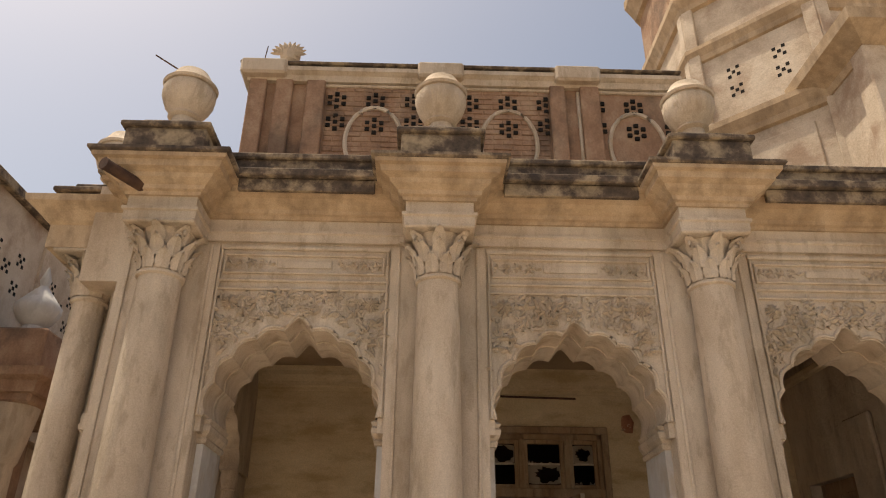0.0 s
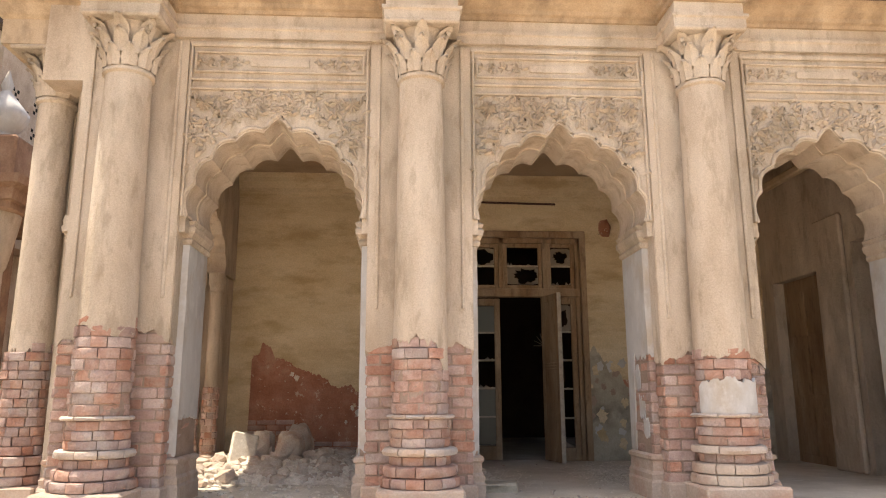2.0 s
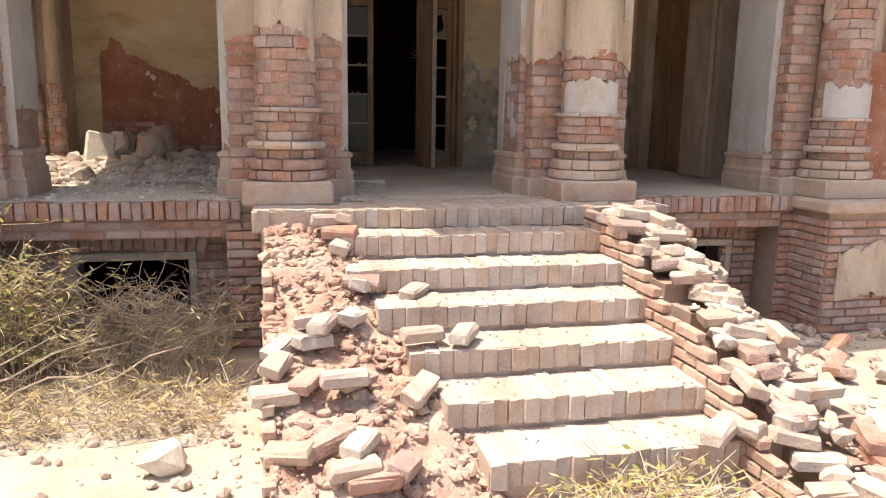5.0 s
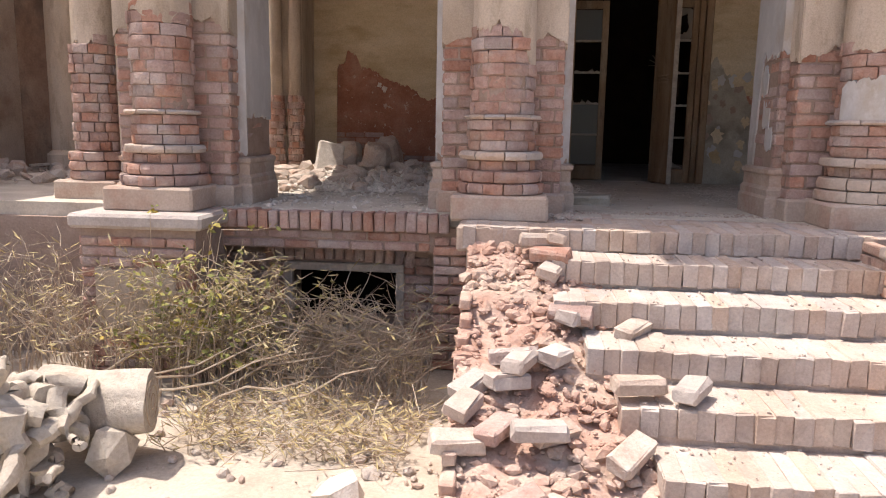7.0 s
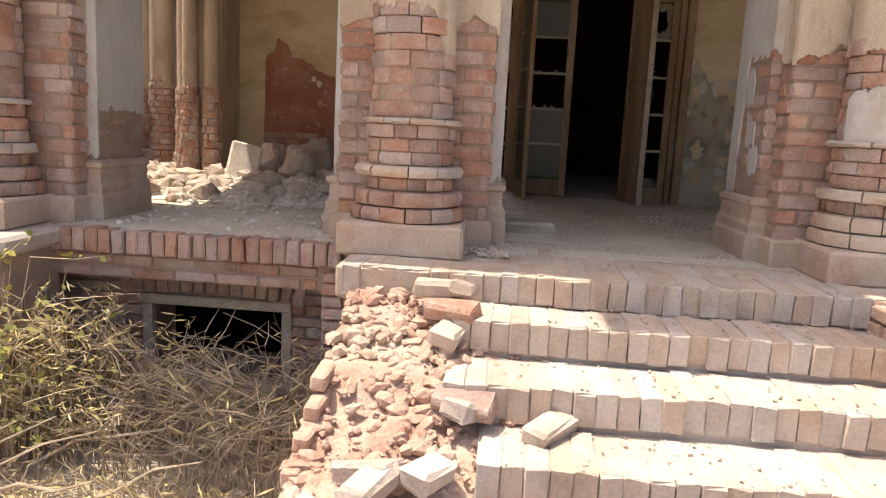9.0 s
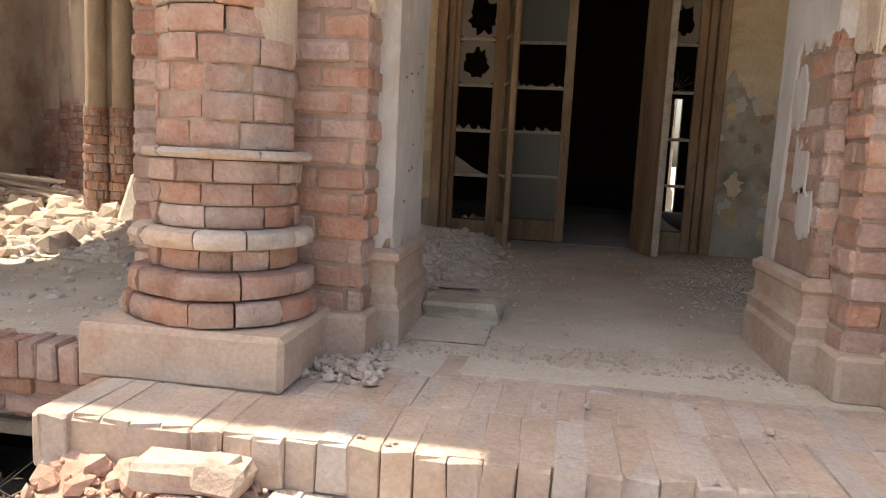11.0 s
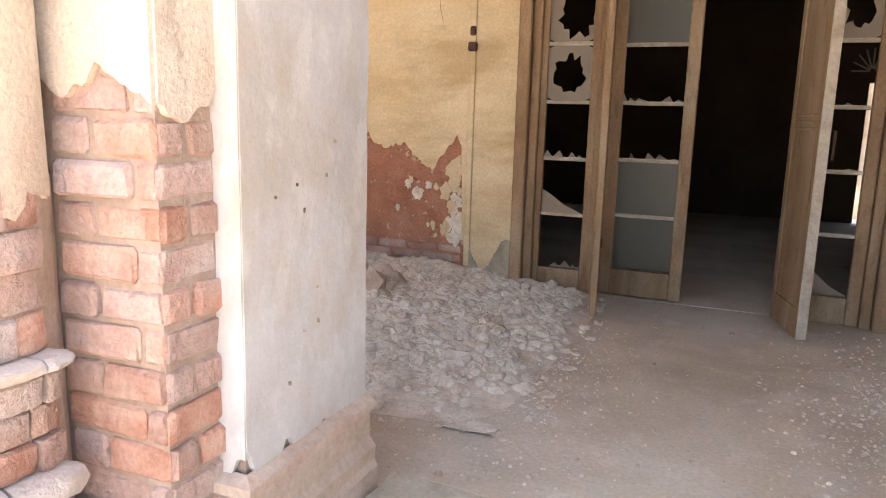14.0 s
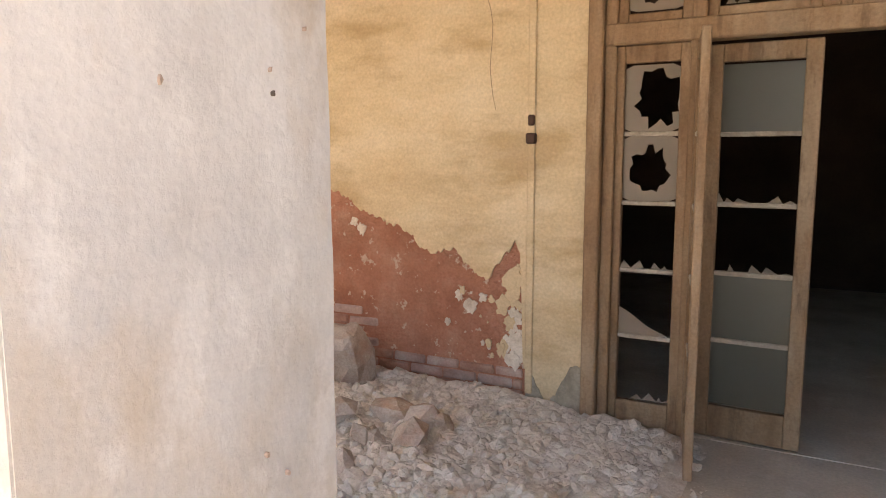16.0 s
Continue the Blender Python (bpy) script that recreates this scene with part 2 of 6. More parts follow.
# ---- mesh helpers ----
class Geo:
    def __init__(self):
        self.v, self.f = [], []

    def add(self, verts, faces):
        o = len(self.v)
        self.v += [tuple(p) for p in verts]
        self.f += [tuple(i + o for i in q) for q in faces]
        return self

    def box(self, x0, x1, y0, y1, z0, z1, bev=0.0):
        if bev <= 0:
            v = [(x, y, z) for x in (x0, x1) for y in (y0, y1) for z in (z0, z1)]
            f = [(0, 1, 3, 2), (4, 6, 7, 5), (0, 4, 5, 1), (2, 3, 7, 6), (0, 2, 6, 4), (1, 5, 7, 3)]
            return self.add(v, f)
        b = min(bev, (x1 - x0) / 3, (y1 - y0) / 3, (z1 - z0) / 3)
        v = []
        for sx in (0, 1):
            for sy in (0, 1):
                for sz in (0, 1):
                    X, Y, Z = (x0, x1)[sx], (y0, y1)[sy], (z0, z1)[sz]
                    dx, dy, dz = b * (1 - 2 * sx), b * (1 - 2 * sy), b * (1 - 2 * sz)
                    v += [(X, Y + dy, Z + dz), (X + dx, Y, Z + dz), (X + dx, Y + dy, Z)]
        def c(sx, sy, sz, k):
            return (sx * 4 + sy * 2 + sz) * 3 + k
        f = []
        for k in range(3):
            a, d = [(1, 2), (0, 2), (0, 1)][k]
            for s0 in (0, 1):
                q = []
                for i, j in ((0, 0), (1, 0), (1, 1), (0, 1)):
                    t = [0, 0, 0]
                    t[k], t[a], t[d] = s0, i, j
                    q.append(c(*t, k))
                f.append(tuple(q))
        for k in range(3):
            a, d = [(1, 2), (0, 2), (0, 1)][k]
            for i in (0, 1):
                for j in (0, 1):
                    t0, t1 = [0, 0, 0], [0, 0, 0]
                    t0[a] = t1[a] = i
                    t0[d] = t1[d] = j
                    t0[k], t1[k] = 0, 1
                    f.append((c(*t0, a), c(*t1, a), c(*t1, d), c(*t0, d)))
        for sx in (0, 1):
            for sy in (0, 1):
                for sz in (0, 1):
                    f.append(tuple(c(sx, sy, sz, k) for k in range(3)))
        return self.add(v, f)

    def lathe(self, cx, cy, prof, seg=40, a0=0.0, a1=2 * math.pi, lobes=0, amp=0.0, lobe_z=None):
        full = abs(a1 - a0 - 2 * math.pi) < 1e-6
        n = seg if full else seg + 1
        v = []
        for r, z in prof:
            for i in range(n):
                a = a0 + (a1 - a0) * i / seg
                k = amp * abs(math.cos(lobes * a / 2)) if lobes and (lobe_z is None or lobe_z[0] <= z <= lobe_z[1]) else 0
                v.append((cx + (r + k * r) * math.cos(a), cy + (r + k * r) * math.sin(a), z))
        f = []
        for j in range(len(prof) - 1):
            for i in range(seg):
                p, q = j * n + i, j * n + (i + 1) % n
                f.append((p, q, q + n, p + n))
        if full:
            f.append(tuple(range(n - 1, -1, -1)))
            f.append(tuple((len(prof) - 1) * n + i for i in range(n)))
        return self.add(v, f)

    def tube(self, pts, radii, sides=4):
        v, f = [], []
        for i, p in enumerate(pts):
            p = Vector(p)
            d = (Vector(pts[min(i + 1, len(pts) - 1)]) - Vector(pts[max(i - 1, 0)])).normalized()
            u = d.orthogonal().normalized()
            w = d.cross(u)
            r = radii[i] if isinstance(radii, (list, tuple)) else radii
            for k in range(sides):
                a = 2 * math.pi * k / sides
                v.append(p + (u * math.cos(a) + w * math.sin(a)) * r)
        for i in range(len(pts) - 1):
            for k in range(sides):
                f.append((i * sides + k, i * sides + (k + 1) % sides, (i + 1) * sides + (k + 1) % sides, (i + 1) * sides + k))
        f.append(tuple(range(sides - 1, -1, -1)))
        f.append(tuple((len(pts) - 1) * sides + k for k in range(sides)))
        return self.add(v, f)

    def sweep(self, path, prof, cap=True):
        """Profile of (outward, z) along a plan polyline whose outward side lies to its right."""
        n = len(path)
        off = []
        for i in range(n):
            d0 = (Vector(path[i]) - Vector(path[i - 1])).normalized() if i else None
            d1 = (Vector(path[i + 1]) - Vector(path[i])).normalized() if i < n - 1 else None
            n0 = Vector((d0.y, -d0.x)) if d0 else None
            n1 = Vector((d1.y, -d1.x)) if d1 else None
            if n0 is None:
                m = n1
            elif n1 is None:
                m = n0
            else:
                m = (n0 + n1) / (1 + n0.dot(n1))
            off.append(m)
        v, f = [], []
        k = len(prof)
        for i in range(n):
            for d, z in prof:
                v.append((path[i][0] + off[i].x * d, path[i][1] + off[i].y * d, z))
        for i in range(n - 1):
            for j in range(k - 1):
                f.append((i * k + j, (i + 1) * k + j, (i + 1) * k + j + 1, i * k + j + 1))
        if cap:
            f.append(tuple(range(k)))
            f.append(tuple((n - 1) * k + j for j in range(k - 1, -1, -1)))
        return self.add(v, f)

    def chunk(self, x, y, z, r, rng, flat=0.7):
        """An irregular broken lump."""
        t = (1 + 5 ** 0.5) / 2
        base = [(-1, t, 0), (1, t, 0), (-1, -t, 0), (1, -t, 0), (0, -1, t), (0, 1, t), (0, -1, -t), (0, 1, -t), (t, 0, -1), (t, 0, 1), (-t, 0, -1), (-t, 0, 1)]
        fa = [(0, 11, 5), (0, 5, 1), (0, 1, 7), (0, 7, 10), (0, 10, 11), (1, 5, 9), (5, 11, 4), (11, 10, 2), (10, 7, 6), (7, 1, 8), (3, 9, 4), (3, 4, 2), (3, 2, 6), (3, 6, 8), (3, 8, 9), (4, 9, 5), (2, 4, 11), (6, 2, 10), (8, 6, 7), (9, 8, 1)]
        rot = Euler((rng.uniform(0, 6), rng.uniform(0, 6), rng.uniform(0, 6))).to_matrix()
        sc = Vector((rng.uniform(0.7, 1.3), rng.uniform(0.6, 1.1), rng.uniform(0.5, 0.9)))
        v = []
        for p in base:
            q = rot @ Vector((p[0] * sc.x, p[1] * sc.y, p[2] * sc.z)) * (r / 1.9 * rng.uniform(0.75, 1.2))
            v.append((x + q.x, y + q.y, z + q.z * flat))
        return self.add(v, fa)

    def data(self, name, material, smooth=False):
        me = bpy.data.meshes.new(name)
        me.from_pydata(self.v, [], self.f)
        me.validate()
        bm = bmesh.new()
        bm.from_mesh(me)
        bmesh.ops.recalc_face_normals(bm, faces=bm.faces)
        bm.to_mesh(me)
        bm.free()
        me.materials.append(material)
        if smooth:
            me.polygons.foreach_set("use_smooth", [True] * len(me.polygons))
            me.set_sharp_from_angle(angle=radians(38))
        me.update()
        return me


def part(name, geo, material, parent, label="", smooth=False):
    ob = new(name, geo.data(name, material, smooth))
    if parent is not None:
        ob.parent = parent
    if label:
        tagged(ob, label)
    return ob


def thing(name, label, category, group="", kind="", at=None):
    ob = new(name)
    if at is not None:
        ob.location = at
    return tagged(ob, label, category, group, kind)


def solid(name, geo, material, label="", category="", group="", kind="", smooth=False):
    ob = new(name, geo.data(name, material, smooth))
    return tagged(ob, label, category, group, kind)


def rough_edge(u, seed, amp=0.05):
    """A ragged broken edge: an uneven height by place."""
    return amp * (noise.noise((u * 2.3, seed, 0)) + 0.6 * noise.noise((u * 9, seed, 3)) + 0.35 * noise.noise((u * 31, seed, 7)))


# ---- plan ----
PITCH = 2.335
COLS = [-2.25, 0.085, 2.42, 4.755]
BAYS = [-1.083, 1.252, 3.588]
WALL_F, WALL_B, JAMB_F = 5.66, 6.36, 5.82
BACK = 9.23
COL_Y = 5.51
CEILING = 3.66
GROUND = -1.10


def brick_mesh(w, d, h, seed, mat_):
    """One worn brick, its front edges rounded unevenly, resting on z = 0, front at y = 0, going back to y = d."""
    rng = random.Random(seed)
    g = Geo().box(-w / 2, w / 2, 0, d, 0, h, 0.008)
    g.v = [(x + rng.uniform(-0.004, 0.004), y + rng.uniform(-0.004, 0.003), z + rng.uniform(-0.003, 0.003)) for x, y, z in g.v]
    return g.data("brick", mat_)


def bricks_wall(parent, x0, x1, z0, z1, y, face, seed, material=BRICK, h=0.068, w=0.235, miss=0.0, top=None, limit=300, name="brick", axis="x"):
    """Courses of single bricks whose faces stand at y (axis x) or x (axis y), turned by `face` degrees about z."""
    rng = random.Random(seed)
    kinds = [brick_mesh(w - 0.012, 0.06, h - 0.011, seed * 7 + k, material) for k in range(4)]
    halves = [brick_mesh(w / 2 - 0.012, 0.06, h - 0.011, seed * 7 + 50 + k, material) for k in range(3)]
    n, row, z = 0, 0, z0
    while z + h <= z1 + 0.01 and n < limit:
        x = x0 - (w / 2 if row % 2 else 0)
        while x < x1 - 0.03:
            a, b = max(x, x0), min(x + w, x1)
            x += w
            if b - a < 0.05 or rng.random() < miss:
                continue
            mid = (a + b) / 2
            if top is not None and z + h * 0.5 > top(mid):
                continue
            k = rng.choice(kinds if b - a > w * 0.7 else halves)
            full = (w if b - a > w * 0.7 else w / 2) - 0.012
            o = new(name, k)
            o.parent = parent
            s = (b - a - 0.012) / full
            dy = rng.uniform(-0.007, 0.007)
            p = (mid, y + dy, z) if axis == "x" else (y + dy, mid, z)
            o.matrix_basis = pose(*p, 0, rng.uniform(-0.8, 0.8), face + rng.uniform(-1, 1)) @ Matrix.Diagonal((s, 1, 1, 1))
            n += 1
        z += h
        row += 1


def ring_bricks(parent, cx, cy, r, z0, z1, seed, material=BRICK, h=0.072, n=5, a0=-200.0, a1=20.0, top=None, depth=0.09, bulge=0.0, name="brick"):
    """Curved bricks round a column, one object each; only the part of the ring that stands clear of the wall."""
    rng = random.Random(seed)
    z, row = z0, 0
    step = (a1 - a0) / n
    while z < z1 - h * 0.4:
        a = a0 - (step / 2 if row % 2 else 0) + rng.uniform(-4, 4)
        while a < a1 - 2:
            b = min(a + step * rng.uniform(0.62, 1.3), a1)
            lo = max(a, a0)
            a = b
            if b - lo < 6:
                continue
            mid = radians((lo + b) / 2)
            hh = h
            if top is not None and z + h * 0.6 > top(mid):
                continue
            g = Geo()
            seg = 5
            rr = r + rng.uniform(-0.011, 0.008)
            gap = 0.0035 / r
            v = []
            c = 0.0045
            for i in range(seg + 1):
                t = radians(lo) + gap + (radians(b - lo) - 2 * gap) * i / seg
                e = 0.004 if i in (0, seg) else 0.0
                j = [rng.uniform(-0.006, 0.005) for _ in range(4)]
                prof = [(rr - depth, 0.0022), (rr - c - e + j[0], 0.0022), (rr - e + bulge * 0.6 + j[1], 0.004 + c + j[2] * 0.4), (rr - e + bulge + j[3], hh * 0.5),
                        (rr - e + bulge * 0.6 + j[2], hh - 0.004 - c + j[0] * 0.4), (rr - c - e + j[1], hh - 0.0022), (rr - depth, hh - 0.0022)]
                for pr, pz in prof:
                    v.append((pr * math.cos(t) + cx, pr * math.sin(t) + cy, z + pz))
            k = 7
            f = []
            for i in range(seg):
                for q in range(k):
                    f.append((i * k + q, (i + 1) * k + q, (i + 1) * k + (q + 1) % k, i * k + (q + 1) % k))
            f.append(tuple(range(k)))
            f.append(tuple(seg * k + q for q in range(k - 1, -1, -1)))
            g.add(v, f)
            part(name, g, material, parent, smooth=True)
        z += h
        row += 1


def skin_round(cx, cy, r0, z_top, r1, low, thick=0.014, a0=-210.0, a1=30.0, seg=110, rows=14):
    """A plaster coat round a shaft with a ragged lower edge low(angle)."""
    g = Geo()
    v, f = [], []
    for i in range(seg + 1):
        a = radians(a0 + (a1 - a0) * i / seg)
        zb = low(a)
        for j in range(rows + 1):
            z = zb + (z_top - zb) * j / rows
            t = z / z_top
            r = r0 + (r1 - r0) * t + 0.002 * noise.noise((math.cos(a) * 3 + cx, math.sin(a) * 3, z * 3))
            v.append((cx + r * math.cos(a), cy + r * math.sin(a), z))
        r = r0 + (r1 - r0) * zb / z_top - thick
        v.append((cx + r * math.cos(a), cy + r * math.sin(a), zb))
    k = rows + 2
    for i in range(seg):
        for j in range(rows):
            f.append((i * k + j, (i + 1) * k + j, (i + 1) * k + j + 1, i * k + j + 1))
        f.append((i * k + rows + 1, (i + 1) * k + rows + 1, (i + 1) * k, i * k))
    return g.add(v, f)


def skin_flat(u0, u1, low, high, make, thick=0.014, step=0.012, rows=1):
    """A coat of plaster on a flat face between low(u) and high(u); make(u, z, d) gives the place d metres proud of the face."""
    n = max(2, int((u1 - u0) / step))
    v, f = [], []
    for i in range(n + 1):
        u = u0 + (u1 - u0) * i / n
        a, b = low(u), high(u)
        b = max(b, a + 0.002)
        for j in range(rows + 1):
            z = a + (b - a) * j / rows
            v.append(make(u, z, thick))
        v.append(make(u, b, 0.0))
        v.append(make(u, a, 0.0))
    k = rows + 3
    for i in range(n):
        for j in range(k):
            f.append((i * k + j, (i + 1) * k + j, (i + 1) * k + (j + 1) % k, i * k + (j + 1) % k))
    f.append(tuple(range(k)))
    f.append(tuple(n * k + q for q in range(k - 1, -1, -1)))
    return Geo().add(v, f)

# ---- ground, floor and steps ----
rng = random.Random(4)


def ground_z(x, y):
    z = GROUND + 0.05 * noise.noise((x * 0.6, y * 0.6, 0)) + 0.025 * noise.noise((x * 2.3, y * 2.3, 1))
    return z + 0.3 * max(0.0, min(1.0, (1.2 - y) / 4))


def sheet(x0, x1, y0, y1, nx, ny, fz):
    g = Geo()
    v = [(x0 + (x1 - x0) * i / nx, y0 + (y1 - y0) * j / ny, 0) for j in range(ny + 1) for i in range(nx + 1)]
    v = [(x, y, fz(x, y)) for x, y, _ in v]
    f = [(j * (nx + 1) + i, j * (nx + 1) + i + 1, (j + 1) * (nx + 1) + i + 1, (j + 1) * (nx + 1) + i) for j in range(ny) for i in range(nx)]
    return g.add(v, f)


def far_ground():
    g = Geo()
    xs = [-900, -200, -40, -12] + [-10 + 0.25 * i for i in range(81)] + [12, 40, 200, 900]
    ys = [-900, -200, -30, -8] + [-5 + 0.25 * i for i in range(60)] + [12, 40, 200, 900]
    v = [(x, y, ground_z(x, y) if abs(x) < 12 and -6 < y < 11 else GROUND) for y in ys for x in xs]
    n = len(xs)
    f = [(j * n + i, j * n + i + 1, (j + 1) * n + i + 1, (j + 1) * n + i) for j in range(len(ys) - 1) for i in range(n - 1)]
    return g.add(v, f)


solid("ground", far_ground(), EARTH, "pale dry earth of the forecourt", "ground", kind="structure", smooth=True)

floor = solid("floor", Geo().box(-6.5, 7.0, 5.56, BACK + 0.1, -0.12, 0.0).box(-6.5, 7.0, 9.30, 15.0, -0.12, 0.004), FLOOR, "dusty cement veranda floor", "floor", kind="structure")

# the top landing in front of the door bay and the flight below it
STEP_Y = [4.92, 4.62, 4.28, 3.95, 3.62, 3.29, 2.95]
STEP_Z = [0.0, -0.135, -0.285, -0.435, -0.59, -0.745, -0.90]
SX0, SX1 = 0.30, 2.12
steps = thing("stairs", "worn brick steps covered with dust leading to the veranda", "stairs", kind="structure")
for k in range(7):
    y1 = 5.6 if k == 0 else STEP_Y[k - 1] + 0.1
    x_a = SX0 - 0.40 if k == 0 else SX0 + (0.1 if k < 3 else 0.12 * (k - 1))
    part("step", Geo().box(x_a, 2.72 if k == 0 else SX1 + 0.06 * k, STEP_Y[k] + 0.014, y1, GROUND - 0.2, STEP_Z[k] - 0.007), STEP, steps)
tread_kinds = []
for k in range(6):
    rr = random.Random(70 + k)
    g = Geo().box(-0.0392, 0.0392, 0, 0.32, -0.13, 0, 0.006)
    g.v = [(x + rr.uniform(-0.004, 0.004), y + rr.uniform(-0.008, 0.006), z + rr.uniform(-0.004, 0.003)) for x, y, z in g.v]
    tread_kinds.append(g.data("tread_brick", STEP))
for k in range(7):
    x = SX0 - 0.42 if k == 0 else SX0 + (0.1 if k < 3 else 0.12 * (k - 1))
    end = 2.72 if k == 0 else SX1 + 0.05 * k
    while x < end:
        o = new("tread_brick", rng.choice(tread_kinds))
        o.parent = steps
        o.matrix_basis = pose(x + 0.038, STEP_Y[k] + rng.uniform(-0.012, 0.012) - (0.03 * abs(noise.noise((x * 3, k, 2)))), STEP_Z[k] + rng.uniform(-0.007, 0.002), rng.uniform(-1.0, 1.0), rng.uniform(-1.2, 1.2), rng.uniform(-1.2, 1.2) - 1.5 * (k > 0))
        x += 0.079
# dusty bedding behind the tread bricks of the landing
x = SX0 - 0.1
while x < 2.70:
    for y0 in (5.24, 5.50):
        o = new("landing_brick", rng.choice(tread_kinds))
        o.parent = steps
        o.matrix_basis = pose(x + 0.038 + (0.02 if y0 > 5.4 else 0), y0 - 0.002, -0.004 + rng.uniform(-0.003, 0.003), rng.uniform(-0.8, 0.8), rng.uniform(-0.8, 0.8), rng.uniform(-1, 1) - 3) @ Matrix.Diagonal((1, 0.80, 0.8, 1))
    x += 0.0795

# ---- plinth under the veranda, with its low arched recesses ----
plinth = thing("plinth", "brick plinth under the veranda with arched basement recesses", "plinth", kind="structure")
NICHES = [(-1.96, -0.36), (2.86, 4.26)]
g = Geo()
for a, b in ((-6.5, -1.96), (-0.36, 0.30), (2.2, 2.86), (4.26, 7.0)):
    g.box(a, b, 5.50, 6.2, GROUND - 0.3, -0.10)
for a, b in NICHES:
    g.box(a, b, 5.50, 6.2, -0.27, -0.10)
    wl, wr = a + 0.46, b - 0.24
    g.box(a, wl, 5.80, 6.2, GROUND - 0.3, -0.27)
    g.box(wr, b, 5.80, 6.2, GROUND - 0.3, -0.27)
    g.box(wl, wr, 5.80, 6.2, -0.43, -0.27)
    g.box(wl, wr, 5.80, 6.2, GROUND - 0.3, -0.90)
part("mortar_core", g, MORTAR, plinth)
# Added black sheets give the basement windows their shade by colour.
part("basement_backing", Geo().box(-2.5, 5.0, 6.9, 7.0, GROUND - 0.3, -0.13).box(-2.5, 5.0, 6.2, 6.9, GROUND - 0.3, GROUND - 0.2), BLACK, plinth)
# soldier course at the veranda's edge
sold = [brick_mesh(0.066, 0.14, 0.125, 300 + k, BRICK) for k in range(4)]
for a, b in ((-1.95, -0.30), (2.80, 4.35)):
    x = a
    while x < b:
        o = new("edge_brick", rng.choice(sold))
        o.parent = plinth
        o.matrix_basis = pose(x + 0.036, 5.44 + rng.uniform(-0.012, 0.012), -0.128 + rng.uniform(-0.006, 0.004), rng.uniform(-2, 2), rng.uniform(-2, 2), rng.uniform(-2, 2))
        x += 0.074
for a, b in NICHES:
    x = a + 0.32
    while x < b - 0.18:
        u = (x - (a + b) / 2) / 0.6
        o = new("arch_brick", rng.choice(sold))
        o.parent = plinth
        o.matrix_basis = pose(x + 0.036, 5.765, -0.395 - 0.05 * u * u, 0, 9 * u, 0)
        x += 0.074
bricks_wall(plinth, -0.36, 0.06, GROUND, -0.14, 5.47, 0, 11)
bricks_wall(plinth, -1.96, -1.50, GROUND, -0.30, 5.775, 0, 12)
bricks_wall(plinth, -0.64, -0.36, GROUND, -0.30, 5.775, 0, 13)
bricks_wall(plinth, -1.88, -0.38, -0.265, -0.13, 5.49, 0, 14)
bricks_wall(plinth, -2.85, -1.98, GROUND, -0.14, 5.42, 0, 15)
bricks_wall(plinth, 2.72, 2.86, GROUND, -0.14, 5.47, 0, 16)
bricks_wall(plinth, 2.88, 4.26, -0.265, -0.13, 5.49, 0, 17)
bricks_wall(plinth, 3.9, 4.26, GROUND, -0.27, 5.775, 0, 18)
bricks_wall(plinth, 2.86, 3.3, GROUND, -0.27, 5.775, 0, 18)
bricks_wall(plinth, 4.26, 4.45, GROUND, -0.14, 5.47, 0, 19)
bricks_wall(plinth, 5.1, 7.0, GROUND, -0.1, 5.45, 0, 20, limit=200)


def basement_window(x0, x1):
    w = thing("basement_window", "weathered timber basement window with a dark opening", "window", group="basement windows")
    part("lintel", Geo().box(x0, x1, 5.75, 5.82, -0.475, -0.415, 0.008), WOOD_PALE, w)
    part("jamb", Geo().box(x0, x0 + 0.06, 5.76, 5.82, -0.90, -0.475, 0.006), WOOD_PALE, w)
    part("jamb", Geo().box(x1 - 0.06, x1, 5.76, 5.82, -0.90, -0.475, 0.006), WOOD_PALE, w)
    part("sill", Geo().box(x0 - 0.03, x1 + 0.03, 5.70, 5.82, -0.955, -0.90, 0.01), WOOD_PALE, w)
    part("shutter_board", Geo().box(x0 + 0.05, x1 - 0.05, 5.74, 5.765, -1.06, -0.96, 0.006), WOOD_PALE, w)


basement_window(-1.50, -0.60)
basement_window(3.28, 4.00)

# projecting plinth blocks under the outer columns
for i, cx in ((0, -2.25), (3, 4.755)):
    blk = thing("column_plinth", "projecting brick plinth block below a column with patches of plaster", "plinth", group="column plinths")
    part("core", Geo().box(cx - 0.38, cx + 0.40, 5.05, 5.52, GROUND - 0.2, -0.09), MORTAR, blk)
    part("cap", Geo().box(cx - 0.44, cx + 0.46, 4.99, 5.54, -0.10, -0.004, 0.02), STEP, blk)
    bricks_wall(blk, cx - 0.38, cx + 0.40, GROUND, -0.10, 5.03, 0, 30 + i, limit=120)
    bricks_wall(blk, 5.05, 5.5, GROUND, -0.10, cx - 0.40, -90, 34 + i, axis="y", limit=60)
    part("plaster_patch", skin_flat(cx - 0.28, cx + 0.26, lambda u: -0.78 + rough_edge(u, 3, 0.1), lambda u: -0.36 + rough_edge(u, 8, 0.1), lambda u, z, d: (u, 5.03 - d, z)), CREAM, blk)

# ---- the arcade wall ----
arcade = thing("wall_arcade", "cream plastered arcade wall with cusped arches and peeling brickwork", "wall", kind="structure")
SPRING, HALF, RISE = 2.20, 0.69, 0.74


